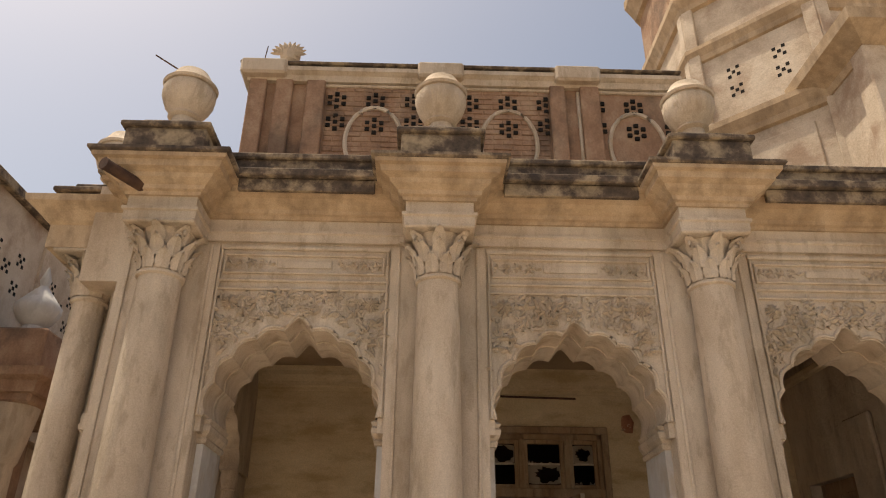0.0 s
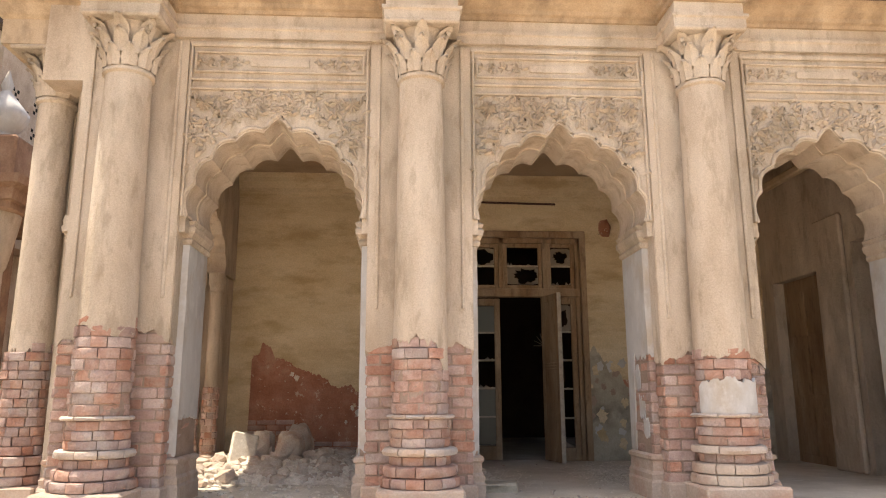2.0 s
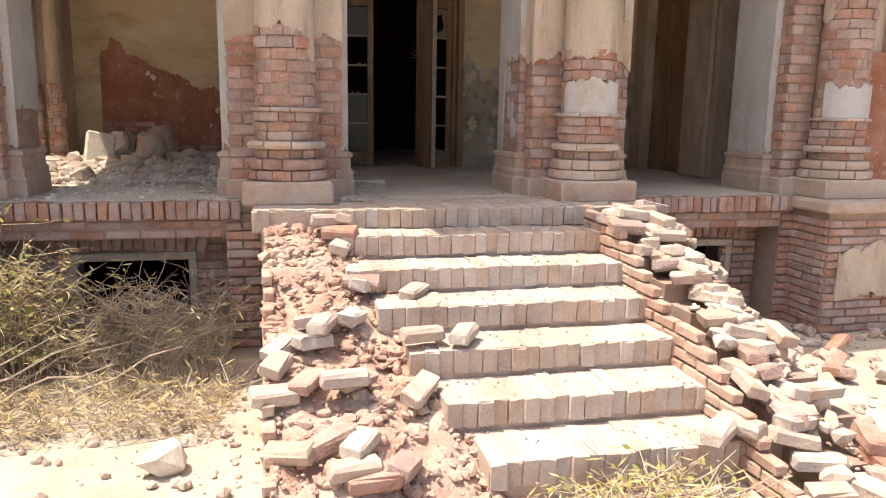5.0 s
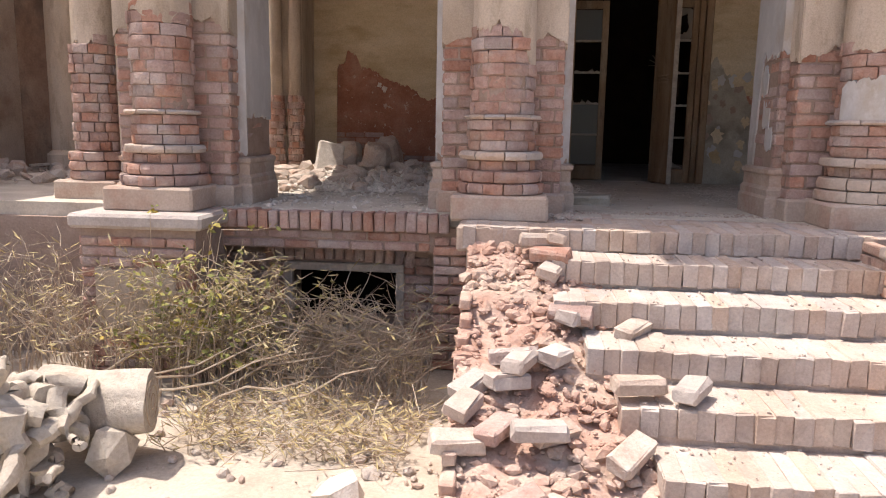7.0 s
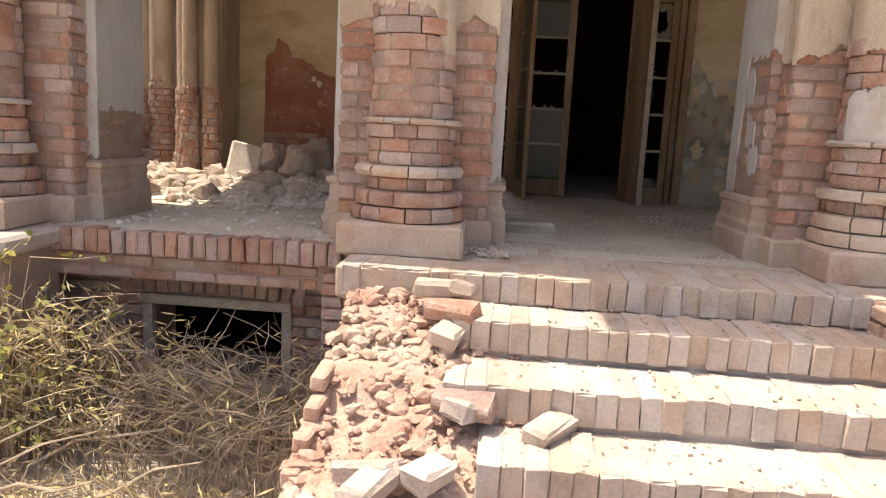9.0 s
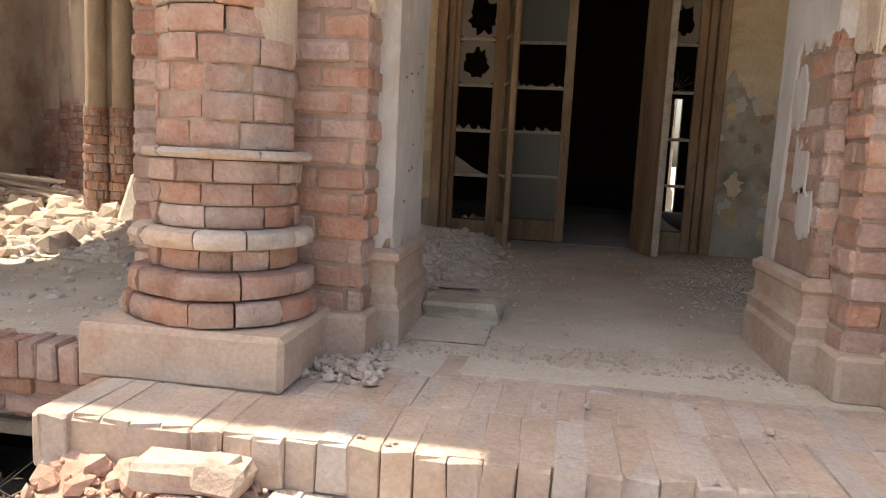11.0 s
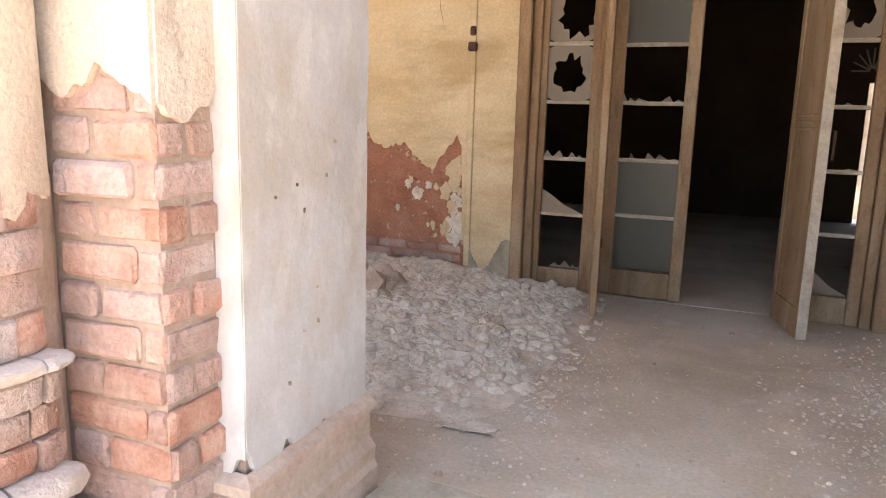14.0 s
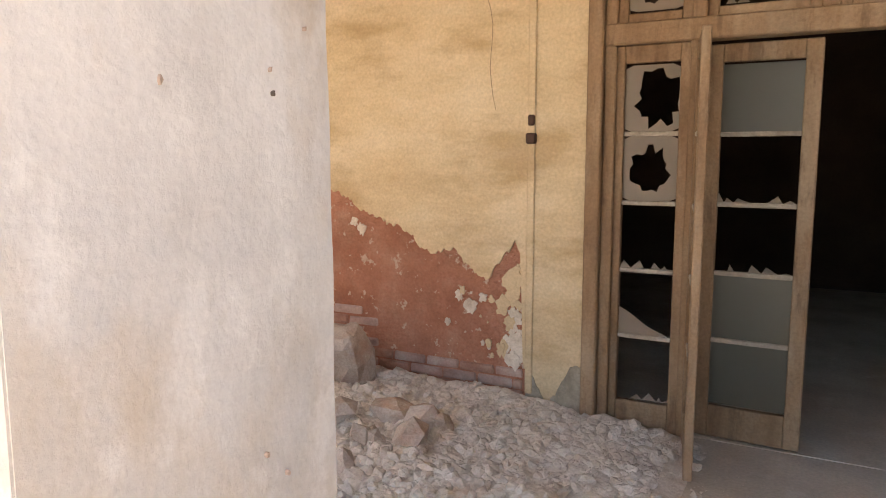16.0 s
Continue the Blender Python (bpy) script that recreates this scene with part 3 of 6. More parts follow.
def arch_points(half, rise, spring, n=181, foils=9, depth=0.055):
    pts = []
    for i in range(n):
        t = math.pi * i / (n - 1)
        u = t / math.pi * foils
        lobe = abs(math.sin(u * math.pi))
        k = 1 + depth * (lobe - 0.5) * (0.3 if i in (0, n - 1) else 1)
        peak = 0.10 * math.exp(-((t - math.pi / 2) / 0.10) ** 2)
        x = -math.cos(t) * half * k
        z = spring + math.sin(t) ** 0.92 * rise * k + peak * rise
        pts.append((x, z))
    return pts


def arch_panel(cx, y0, y1, x0, x1, top, pts, spring):
    g = Geo()
    n = len(pts)
    v, f = [], []
    for x, z in pts:
        dx, dz = x, z - spring + 1e-6
        s = 1e9
        if dx > 1e-9:
            s = min(s, (x1 - cx) / dx)
        if dx < -1e-9:
            s = min(s, (x0 - cx) / dx)
        if dz > 1e-9:
            s = min(s, (top - spring) / dz)
        o = (cx + dx * s, spring + dz * s)
        v += [(cx + x, y0, z), (o[0], y0, o[1]), (cx + x, y1, z), (o[0], y1, o[1])]
    for i in range(n - 1):
        a, b = 4 * i, 4 * i + 4
        f += [(a, b, b + 1, a + 1), (a + 2, a + 3, b + 3, b + 2), (a, a + 2, b + 2, b)]
    # corner fillers where the ray passes from side to top
    for y, k in ((y0, 1), (y1, 3)):
        for side, xx in ((-1, x0), (1, x1)):
            for i in range(n - 1):
                p, q = v[4 * i + k], v[4 * i + 4 + k]
                if side < 0 and abs(p[0] - x0) < 1e-4 and abs(q[2] - top) < 1e-4 and abs(q[0] - x0) > 1e-4:
                    v.append((x0, y, top)); f.append((4 * i + k, 4 * i + 4 + k, len(v) - 1))
                if side > 0 and abs(q[0] - x1) < 1e-4 and abs(p[2] - top) < 1e-4 and abs(p[0] - x1) > 1e-4:
                    v.append((x1, y, top)); f.append((4 * i + k, 4 * i + 4 + k, len(v) - 1))
    return g.add(v, f)


EDGE = PITCH / 2
ARCH = arch_points(HALF, RISE, SPRING)
ARCH_IN = arch_points(HALF - 0.012, RISE - 0.012, SPRING)
for cx in BAYS:
    part("arch", arch_panel(cx, WALL_F, WALL_F + 0.3, cx - EDGE, cx + EDGE, 3.34, ARCH, SPRING), CREAM, arcade, smooth=True)
    part("inner_arch", arch_panel(cx, WALL_F + 0.3, WALL_B, cx - EDGE, cx + EDGE, 3.34, ARCH_IN, SPRING), CREAM, arcade, smooth=True)
    # roll moulding that follows the cusps
    ln = [(cx + x * 1.035, WALL_F - 0.004, SPRING + (z - SPRING) * 1.035) for x, z in ARCH[::2]]
    part("archivolt", Geo().tube(ln, 0.016, 6), CREAM, arcade, smooth=True)
part("upper_wall", Geo().box(-3.0, 7.0, WALL_F, WALL_B, 3.34, 4.28), CREAM, arcade)

# piers between the arches: brick core, plaster coat left on the upper part, moulded base and impost
def pier(cx, seed):
    hw = EDGE - HALF - 0.005
    pw = 0.405
    part("pier_core", Geo().box(cx - hw + 0.012, cx + hw - 0.012, JAMB_F + 0.012, WALL_B - 0.012, 0.0, SPRING), MORTAR, arcade)
    part("pilaster_core", Geo().box(cx - pw, cx + pw, 5.664, JAMB_F + 0.05, 0.0, 3.70), MORTAR, arcade)
    br = (1.25, 1.17, 1.10, 1.7)[seed]
    wave = (0.10, 0.04, 0.08, 0.16)[seed]
    low = lambda u: br + wave * math.sin(u * 5 + seed) + rough_edge(u + seed * 3, seed, 0.09)
    front = lambda u, z, d: (u, 5.664 - d, z)
    part("plaster_coat", skin_flat(cx - pw - 0.012, cx + pw + 0.012, low, lambda u: 3.70, front, rows=3, thick=0.020), CREAM, arcade)
    # a slim raised fillet on each flank of the pilaster
    for s in (-1, 1):
        a, b_ = sorted((cx + s * 0.33, cx + s * 0.36))
        part("fillet", Geo().box(a, b_, 5.628, 5.655, br + 0.3, 3.70, 0.006), CREAM, arcade)
        x = cx + s * pw
        part("plaster_coat", skin_flat(5.655, JAMB_F, low, lambda u: 3.34, lambda u, z, d, x=x, s=s: (x + s * d, u, z), rows=3, thick=0.018), CREAM, arcade)
        lo_x, hi_x = sorted((x, cx + s * hw))
        part("jamb_strip", skin_flat(lo_x, hi_x, lambda u, b0=(1.12 if seed == 2 and s < 0 else 0.37): b0 + rough_edge(u * 4, seed + 5, 0.05), lambda u: SPRING - 0.1, lambda u, z, d: (u, JAMB_F + 0.010 - d + 0.006 * noise.noise((u * 9, z * 6, seed)), z), rows=30, step=0.01), WHITE, arcade, "peeling pale plaster strip")
        bx0, bx1 = sorted((cx + s * 0.14, cx + s * (pw + 0.008)))
        bricks_wall(arcade, bx0, bx1, 0.14, br + 0.35, 5.654, 0, seed * 31 + s + 2, w=0.215, h=0.082, top=lambda u: low(u) + 0.03, limit=60)
        bricks_wall(arcade, 5.655, JAMB_F + 0.01, 0.14, br + 0.3, cx + s * (pw + 0.010), 90 if s > 0 else -90, seed * 37 + s + 2, w=0.17, h=0.082, top=lambda u: low(u) + 0.03, axis="y", limit=60)
        ragged = 0.31 if not (seed == 0 and s > 0) else 0.62
        part("reveal_coat", skin_flat(JAMB_F, WALL_B, lambda u, r=ragged, bare=(seed == 2 and s < 0): (0.78 * max(0.0, min(1.0, (6.24 - u) / 0.05)) if bare else 0) + r + max(0, 0.9 * (0.05 - (u - JAMB_F))) + abs(rough_edge(u * 2, seed + 9, 0.10)), lambda u: SPRING - 0.1,
             lambda u, z, d, s=s: (cx + s * (hw - 0.012 + d) + s * 0.004 * noise.noise((u * 5, z * 5, seed)), u, z), rows=40, step=0.012), WHITE, arcade, "pale limewash on the arch reveal")
        if seed == 0 and s > 0:
            bricks_wall(arcade, JAMB_F, WALL_B, 0.34, 0.8, cx + hw - 0.02, 90, 390, axis="y", limit=40)
        if seed == 2 and s < 0:
            bricks_wall(arcade, JAMB_F, 6.27, 0.34, 1.2, cx - hw + 0.012, -90, 395, axis="y", h=0.082, limit=60)
            bricks_wall(arcade, cx - hw, cx - pw, 0.34, 1.2, JAMB_F + 0.006, 0, 396, h=0.082, limit=30)
            for uz, ul in ((0.62, 5.98), (0.86, 6.06), (0.48, 5.90)):
                part("plaster_patch", skin_flat(ul, ul + 0.13, lambda u, z=uz: z + rough_edge(u * 5, z, 0.06), lambda u, z=uz: z + 0.16 + rough_edge(u * 6, z + 4, 0.07), lambda u, z, d: (cx - hw + 0.010 - d, u, z), thick=0.008), WHITE, arcade)
        path = [(cx + s * pw, JAMB_F), (cx + s * hw, JAMB_F), (cx + s * hw, WALL_B)]
        if s < 0:
            path = path[::-1]
        prof = [(0.0, 0.0), (0.045, 0.0), (0.045, 0.13), (0.034, 0.15), (0.038, 0.19), (0.018, 0.215), (0.018, 0.29), (0.034, 0.305), (0.034, 0.33), (0.0, 0.345)]
        part("base_moulding", Geo().sweep(path, prof), STONE, arcade)
        part("impost_moulding", Geo().sweep(path, [(-0.02, 2.0), (0.02, 2.01), (0.03, 2.04), (0.018, 2.06), (0.05, 2.10), (0.055, 2.14), (0.036, 2.16), (0.055, 2.19), (0.03, 2.21), (-0.02, 2.215)]), CREAM, arcade)
    part("pier_head", Geo().box(cx - hw + 0.002, cx + hw - 0.002, WALL_F + 0.012, WALL_B - 0.002, SPRING - 0.12, SPRING + 0.004), CREAM, arcade)


for i, cx in enumerate(COLS):
    pier(cx, i)

rr = random.Random(29)
face = COLS[1] + EDGE - HALF - 0.005
for k in range(16):
    u, z, r = rr.uniform(JAMB_F + 0.09, WALL_B - 0.02), rr.uniform(0.45, 2.0), rr.uniform(0.0018, 0.0042)
    n = 7
    rim = [(u + r * rr.uniform(0.5, 1.3) * math.cos(2 * math.pi * q / n), z + 1.6 * r * rr.uniform(0.5, 1.3) * math.sin(2 * math.pi * q / n)) for q in range(n)]
    part("pit", Geo().add([(face + 0.0075, a, b) for a, b in rim] + [(face - 0.01, a, b) for a, b in rim], [tuple(range(n))] + [(q, (q + 1) % n, n + (q + 1) % n, n + q) for q in range(n)]), MORTAR if k % 3 else SOOT, arcade)

# framed frieze panels and carved spandrels
def curl(g, x, z, y, r, a, turn, th):
    pts = []
    for i in range(9):
        t = i / 8
        ang = a + turn * t * 4.6
        rr = r * (1 - 0.75 * t)
        pts.append((x + rr * math.cos(ang), y, z + rr * math.sin(ang)))
    g.tube(pts, [th * (1 - 0.5 * i / 8) for i in range(9)], 5)


def leaf_relief(g, x, z, y, ln, a, w):
    ca, sa = math.cos(a), math.sin(a)
    v = []
    for t, ww, h in ((0, 0.15, 0.004), (0.35, 1.0, 0.030), (0.7, 0.75, 0.036), (1.0, 0.05, 0.010)):
        for s in (-1, 0, 1):
            px, pz = t * ln, s * ww * w
            v.append((x + px * ca - pz * sa, y - (h if s == 0 else 0.003), z + px * sa + pz * ca))
    f = []
    for i in range(3):
        for s in range(2):
            f.append((i * 3 + s, i * 3 + s + 1, (i + 1) * 3 + s + 1, (i + 1) * 3 + s))
    g.add(v, f)


def rosette(g, x, z, y, r):
    for k in range(12):
        leaf_relief(g, x, z, y - 0.004, r, 2 * math.pi * k / 12, r * 0.2)
    for k in range(8):
        leaf_relief(g, x, z, y - 0.014, r * 0.55, 2 * math.pi * (k + 0.5) / 8, r * 0.16)


def in_spandrel(x, z, grow=1.10):
    if abs(x) > 0.70 or z > 3.25 or z < SPRING - 0.05:
        return False
    dz = z - SPRING
    return (x / (HALF * grow + 0.02)) ** 2 + (max(dz, 0) / (RISE * grow + 0.05)) ** 2 > 1.0 or False


for bi, cx in enumerate(BAYS):
    rr = random.Random(90 + bi)
    g = Geo()
    for s in (-1, 1):
        rosette(g, cx + s * 0.60, 3.16, WALL_F - 0.004, 0.075)
    placed = 0
    for _ in range(5000):
        x, z = rr.uniform(0.0, 0.74), rr.uniform(SPRING + 0.02, 3.25)
        if placed > 140 or not in_spandrel(x, z) or (x - 0.60) ** 2 + (z - 3.16) ** 2 < 0.01:
            continue
        placed += 1
        a = rr.uniform(0, 6.28)
        k = rr.random()
        for s in (-1, 1):
            if k < 0.45:
                curl(g, cx + s * x, z, WALL_F - 0.008, rr.uniform(0.03, 0.055), a if s > 0 else math.pi - a, s, 0.014)
            else:
                leaf_relief(g, cx + s * x, z, WALL_F - 0.006, rr.uniform(0.05, 0.09), a if s > 0 else math.pi - a, rr.uniform(0.014, 0.024))
    part("spandrel_carving", g, CREAM, arcade, "carved stucco foliage and rosettes above the arch", smooth=True)
    f = Geo()
    for x0, x1, z0, z1 in ((-0.735, 0.735, 3.275, 3.30), (-0.74, 0.74, 3.355, 3.38), (-0.70, 0.70, 3.43, 3.45), (-0.70, 0.70, 3.60, 3.62), (-0.745, 0.745, 3.66, 3.70)):
        f.box(cx + x0, cx + x1, WALL_F - 0.03, WALL_F + 0.02, z0, z1, 0.008)
    for x in (-0.735, -0.70, 0.68, 0.715):
        f.box(cx + x, cx + x + 0.02, WALL_F - 0.03, WALL_F + 0.02, 2.2 if abs(x) > 0.702 else 3.45, 3.66 if abs(x) > 0.702 else 3.60, 0.006)
    part("panel_frame", f, CREAM, arcade)
    fr = Geo()
    for s in (-1, 1):
        for k in range(13):
            x = 0.30 + 0.033 * k
            curl(fr, cx + s * x, 3.525 + 0.02 * (-1) ** k, WALL_F - 0.006, 0.032, k * 1.3, s * (-1) ** k, 0.012)
            leaf_relief(fr, cx + s * x, 3.525, WALL_F - 0.004, 0.05, k * 2.1, 0.013)
    fr.box(cx - 0.24, cx + 0.24, WALL_F - 0.014, WALL_F + 0.01, 3.49, 3.56, 0.006)
    part("frieze_carving", fr, CREAM, arcade, "carved stucco frieze panel", smooth=True)

# entablature that breaks forward over each column
def entab_path():
    p = [(-2.62, 6.6), (-2.62, 5.62)]
    for cx in COLS:
        p += [(cx - 0.30, 5.62), (cx - 0.30, 5.22), (cx + 0.30, 5.22), (cx + 0.30, 5.62)]
    p += [(7.0, 5.62)]
    out = [p[0]]
    for q in p[1:]:
        if (Vector(q) - Vector(out[-1])).length > 1e-4:
            out.append(q)
    return out


cornice = thing("cornice", "ochre stained plaster entablature and cornice above the columns", "cornice", kind="structure")
part("architrave", Geo().sweep(entab_path(), [(-0.05, 3.73), (0.0, 3.73), (0.0, 3.80), (0.018, 3.81), (0.018, 3.835), (-0.012, 3.845), (-0.012, 3.95), (-0.05, 3.95)]), CREAM, cornice)
part("cornice_moulding", Geo().sweep(entab_path(), [(-0.05, 3.945), (0.015, 3.945), (0.02, 3.975), (0.05, 3.985), (0.06, 4.02), (0.12, 4.06), (0.135, 4.095), (0.20, 4.12), (0.21, 4.175), (0.25, 4.185), (0.255, 4.22), (-0.05, 4.225)]), OCHRE, cornice)
part("cornice_top", Geo().sweep(entab_path(), [(-0.05, 4.222), (0.265, 4.222), (0.285, 4.235), (0.285, 4.262), (0.25, 4.275), (-0.2, 4.29)]), SOOT, cornice)
for a_, b_ in zip(COLS[:-1], COLS[1:]):
    part("sooty_fascia", Geo().box(a_ + 0.57, b_ - 0.57, 5.356, 5.40, 4.10, 4.221, 0.006).box(a_ + 0.57, b_ - 0.57, 5.30, 5.40, 4.222, 4.30, 0.01), SOOT, cornice, "soot blackened fascia")
part("blocking_course", Geo().box(-2.6, 7.0, 5.50, 5.62, 4.28, 4.52, 0.01).box(-2.62, 7.0, 5.46, 5.66, 4.50, 4.56, 0.012), SOOT, cornice)
solid("roof", Geo().box(-2.6, 7.0, 5.6, 16.0, 4.284, 4.40), SOOT, "flat roof behind the parapet", "roof", kind="structure")

# ---- columns ----
def capital(cx, cy, z0, r, parent):
    g = Geo().lathe(cx, cy, [(r, z0 - 0.03), (r + 0.02, z0 - 0.015), (r + 0.02, z0 + 0.01), (r, z0 + 0.02), (r * 0.98, z0 + 0.1), (r * 1.05, z0 + 0.25), (r * 1.3, z0 + 0.385)], 40)
    for ring, (zz, n, ln, out, off) in enumerate(((z0 + 0.02, 10, 0.17, 0.05, 0), (z0 + 0.12, 10, 0.18, 0.075, 0.5), (z0 + 0.24, 8, 0.15, 0.11, 0))):
        for k in range(n):
            a = 2 * math.pi * (k + off) / n
            ca, sa = math.cos(a), math.sin(a)
            rb = r + 0.012 + 0.015 * ring
            v = []
            for t, w, o in ((0, 0.05, 0), (0.35, 0.062, 0.006), (0.7, 0.055, out * 0.35), (0.92, 0.035, out * 0.9), (1.0, 0.022, out), (0.9, 0.02, out * 1.15)):
                for s in (-1, -0.4, 0, 0.4, 1):
                    rad = rb + o + (0.016 if s == 0 else 0.006 if abs(s) < 0.5 else -0.004)
                    v.append((cx + rad * ca - s * w * sa, cy + rad * sa + s * w * ca, zz + t * ln * (1 if abs(s) < 0.9 else 0.93)))
            f = [(i * 5 + j, i * 5 + j + 1, (i + 1) * 5 + j + 1, (i + 1) * 5 + j) for i in range(5) for j in range(4)]
            g.add(v, f)
    for sx in (-1, 1):
        for sy in (-1, 1):
            pts = []
            for i in range(14):
                t = i / 13
                an = 1.2 + t * 7.2
                q = 0.055 * (1 - 0.75 * t)
                d = r * 1.24 + 0.04 + q * math.cos(an)
                pts.append((cx + sx * d * 0.75, cy + sy * d * 0.75, z0 + 0.33 + q * math.sin(an)))
            g.tube(pts, 0.014, 5)
    cap_ = part("capital", g, CREAM, parent, "stucco capital with curling acanthus leaves", smooth=True)
    part("abacus", Geo().box(cx - 0.30, cx + 0.30, cy - 0.30, cy + 0.22, z0 + 0.385, z0 + 0.425, 0.012), CREAM, cap_)


def column(cx, cy, i, ped=True):
    c = thing("column", ["engaged column with bare red brick base and torn grey plaster shaft", "engaged plaster column with a bare red brick foot on a dusty block pedestal",
                         "engaged plaster column with a white limewash patch over red brick", "engaged plaster column with exposed brick above a pale base"][i], "column", group="arcade columns")
    R = 0.224
    top_z = [1.28, 1.20, 1.10, 1.60][i]
    if i == 1:
        low = lambda a: 1.20 - 0.24 * max(0.0, min(1.0, (a + 1.02) / 0.42)) + rough_edge(a * 0.8 + 9, 2, 0.06)
    else:
        low = lambda a: top_z + [0.05, 0.06, 0.03, 0.16][i] * math.sin(2 * a + i * 1.7) + rough_edge(a * 0.3 + i * 9, i + 1, 0.045)
    part("brick_core", Geo().lathe(cx, cy, [(0.204, 0.1), (0.200, top_z - 0.2), (0.170, top_z - 0.19), (0.168, top_z + 0.3)], 32), MORTAR, c)
    part("shaft", skin_round(cx, cy, R, 3.32, 0.175, low, thick=0.022), CREAM, c, "plaster coat of the shaft with a ragged lower edge", smooth=True)
    g = Geo().box(cx - 0.312, cx + 0.312, cy - 0.31, cy + 0.2, -0.01, 0.155, 0.016).box(cx - 0.44, cx + 0.44, cy + 0.09, cy + 0.34, -0.01, 0.145, 0.014)
    part("pedestal", g, STONE, c, "dusty block pedestal")
    # base rings of rounded bricks, then straight courses
    n = 6
    ring_bricks(c, cx, cy, 0.288, 0.155, 0.23, 200 + i * 10, BRICK if i in (0, 1) else STONE, h=0.075, n=n, depth=0.14, bulge=0.012)
    ring_bricks(c, cx, cy, 0.262, 0.23, 0.31, 201 + i * 10, BRICK if i in (0, 1) else STONE, h=0.08, n=n, depth=0.12, bulge=0.022)
    ring_bricks(c, cx, cy, 0.226, 0.31, 0.375, 202 + i * 10, h=0.065, n=n, depth=0.09)
    ring_bricks(c, cx, cy, 0.262, 0.375, 0.435, 203 + i * 10, STEP, h=0.06, n=5, depth=0.12, bulge=0.018, name="ring_moulding")
    ring_bricks(c, cx, cy, 0.226, 0.435, 0.635, 204 + i * 10, n=5, h=0.0667)
    ring_bricks(c, cx, cy, 0.250, 0.635, 0.668, 205 + i * 10, STEP, h=0.033, n=5, depth=0.1, bulge=0.010, name="ring_moulding")
    ring_bricks(c, cx, cy, 0.211, 0.668, top_z + 0.35, 206 + i * 10, n=5, h=0.08, top=lambda a: low(a) + 0.05)
    if i >= 2:
        z0, z1 = (0.66, 0.90) if i == 2 else (0.66, 0.94)
        hi = lambda a: z1 + rough_edge(a * 0.35, 4 + i, 0.07)
        g = Geo()
        v, f = [], []
        for k in range(81):
            a = radians(-165 + 160 * k / 80)
            for rr_, zz in ((0.205, z0), (0.228, z0), (0.228, hi(a)), (0.205, hi(a))):
                v.append((cx + rr_ * math.cos(a), cy + rr_ * math.sin(a), zz))
        for k in range(80):
            for q in range(4):
                f.append((k * 4 + q, k * 4 + 4 + q, k * 4 + 4 + (q + 1) % 4, k * 4 + (q + 1) % 4))
        g.add(v, f)
        part("limewash_patch", g, WHITE, c, "patch of pale limewash over brick")
    capital(cx, cy, 3.31, 0.178, c)
    return c


for i, cx in enumerate(COLS):
    column(cx, COL_Y, i)


def urn(cx, cy, z, broken=False):
    u = thing("urn_finial", "lotus bud urn finial with a broken side on a parapet block" if broken else "weathered lotus bud urn finial on a stepped parapet block", "urn", group="parapet urns")
    part("plinth_block", Geo().box(cx - 0.34, cx + 0.34, cy - 0.34, cy + 0.3, z, z + 0.22, 0.01).box(cx - 0.38, cx + 0.38, cy - 0.38, cy + 0.34, z + 0.22, z + 0.27, 0.012).box(cx - 0.25, cx + 0.25, cy - 0.25, cy + 0.25, z + 0.27, z + 0.37, 0.012), SOOT, u)
    part("neck", Geo().lathe(cx, cy, [(0.17, z + 0.37), (0.17, z + 0.40), (0.11, z + 0.43), (0.11, z + 0.53)], 28), CREAM, u, smooth=True)
    b = z + 0.53
    bowl = part("bowl", Geo().lathe(cx, cy, [(0.12, b), (0.15, b + 0.02), (0.13, b + 0.05), (0.185, b + 0.13), (0.22, b + 0.23), (0.225, b + 0.31), (0.21, b + 0.36)], 64, lobes=22, amp=0.07, lobe_z=(b + 0.06, b + 0.35)), CREAM, u, "fluted bowl", smooth=True)
    part("dome", Geo().lathe(cx, cy, [(0.24, b + 0.35), (0.25, b + 0.375), (0.225, b + 0.40), (0.19, b + 0.45), (0.15, b + 0.52), (0.06, b + 0.555), (0.05, b + 0.585), (0.015, b + 0.61)], 48), CREAM, bowl, "weathered domed lid", smooth=True)


for i, cx in enumerate(COLS[:3]):
    urn(cx, 5.35, 4.27, i == 1)
urn(-3.1, 6.1, 4.05)

pipe = solid("rainwater_spout", Geo().tube([(-2.36, 5.35, 4.02), (-2.62, 4.85, 4.02)], 0.05, 14).tube([(-2.61, 4.87, 4.02), (-2.62, 4.85, 4.02)], 0.054, 14), IRON, "rusty iron rainwater spout through the cornice", "pipe", smooth=True)

# ---- veranda: ceiling, back wall, end walls ----
solid("ceiling", Geo().box(-2.5, 4.9, WALL_B - 0.1, BACK + 0.05, CEILING, CEILING + 0.12), CEIL, "stained limewashed veranda ceiling", "ceiling", kind="structure")
DX0, DX1, DTOP = 0.17, 2.30, 2.86
back = thing("wall_back", "yellow limewashed wall with red mud render and bricks showing low down", "wall", kind="structure")
g = Geo()
g.box(-2.6, DX0, BACK + 0.016, BACK + 0.45, 0, 4.2).box(DX1, 5.0, BACK + 0.016, BACK + 0.45, 0, 4.2).box(DX0, DX1, BACK + 0.016, BACK + 0.45, DTOP, 4.2)
part("render_layer", g, RED_MUD, back, "red mud render under the limewash")


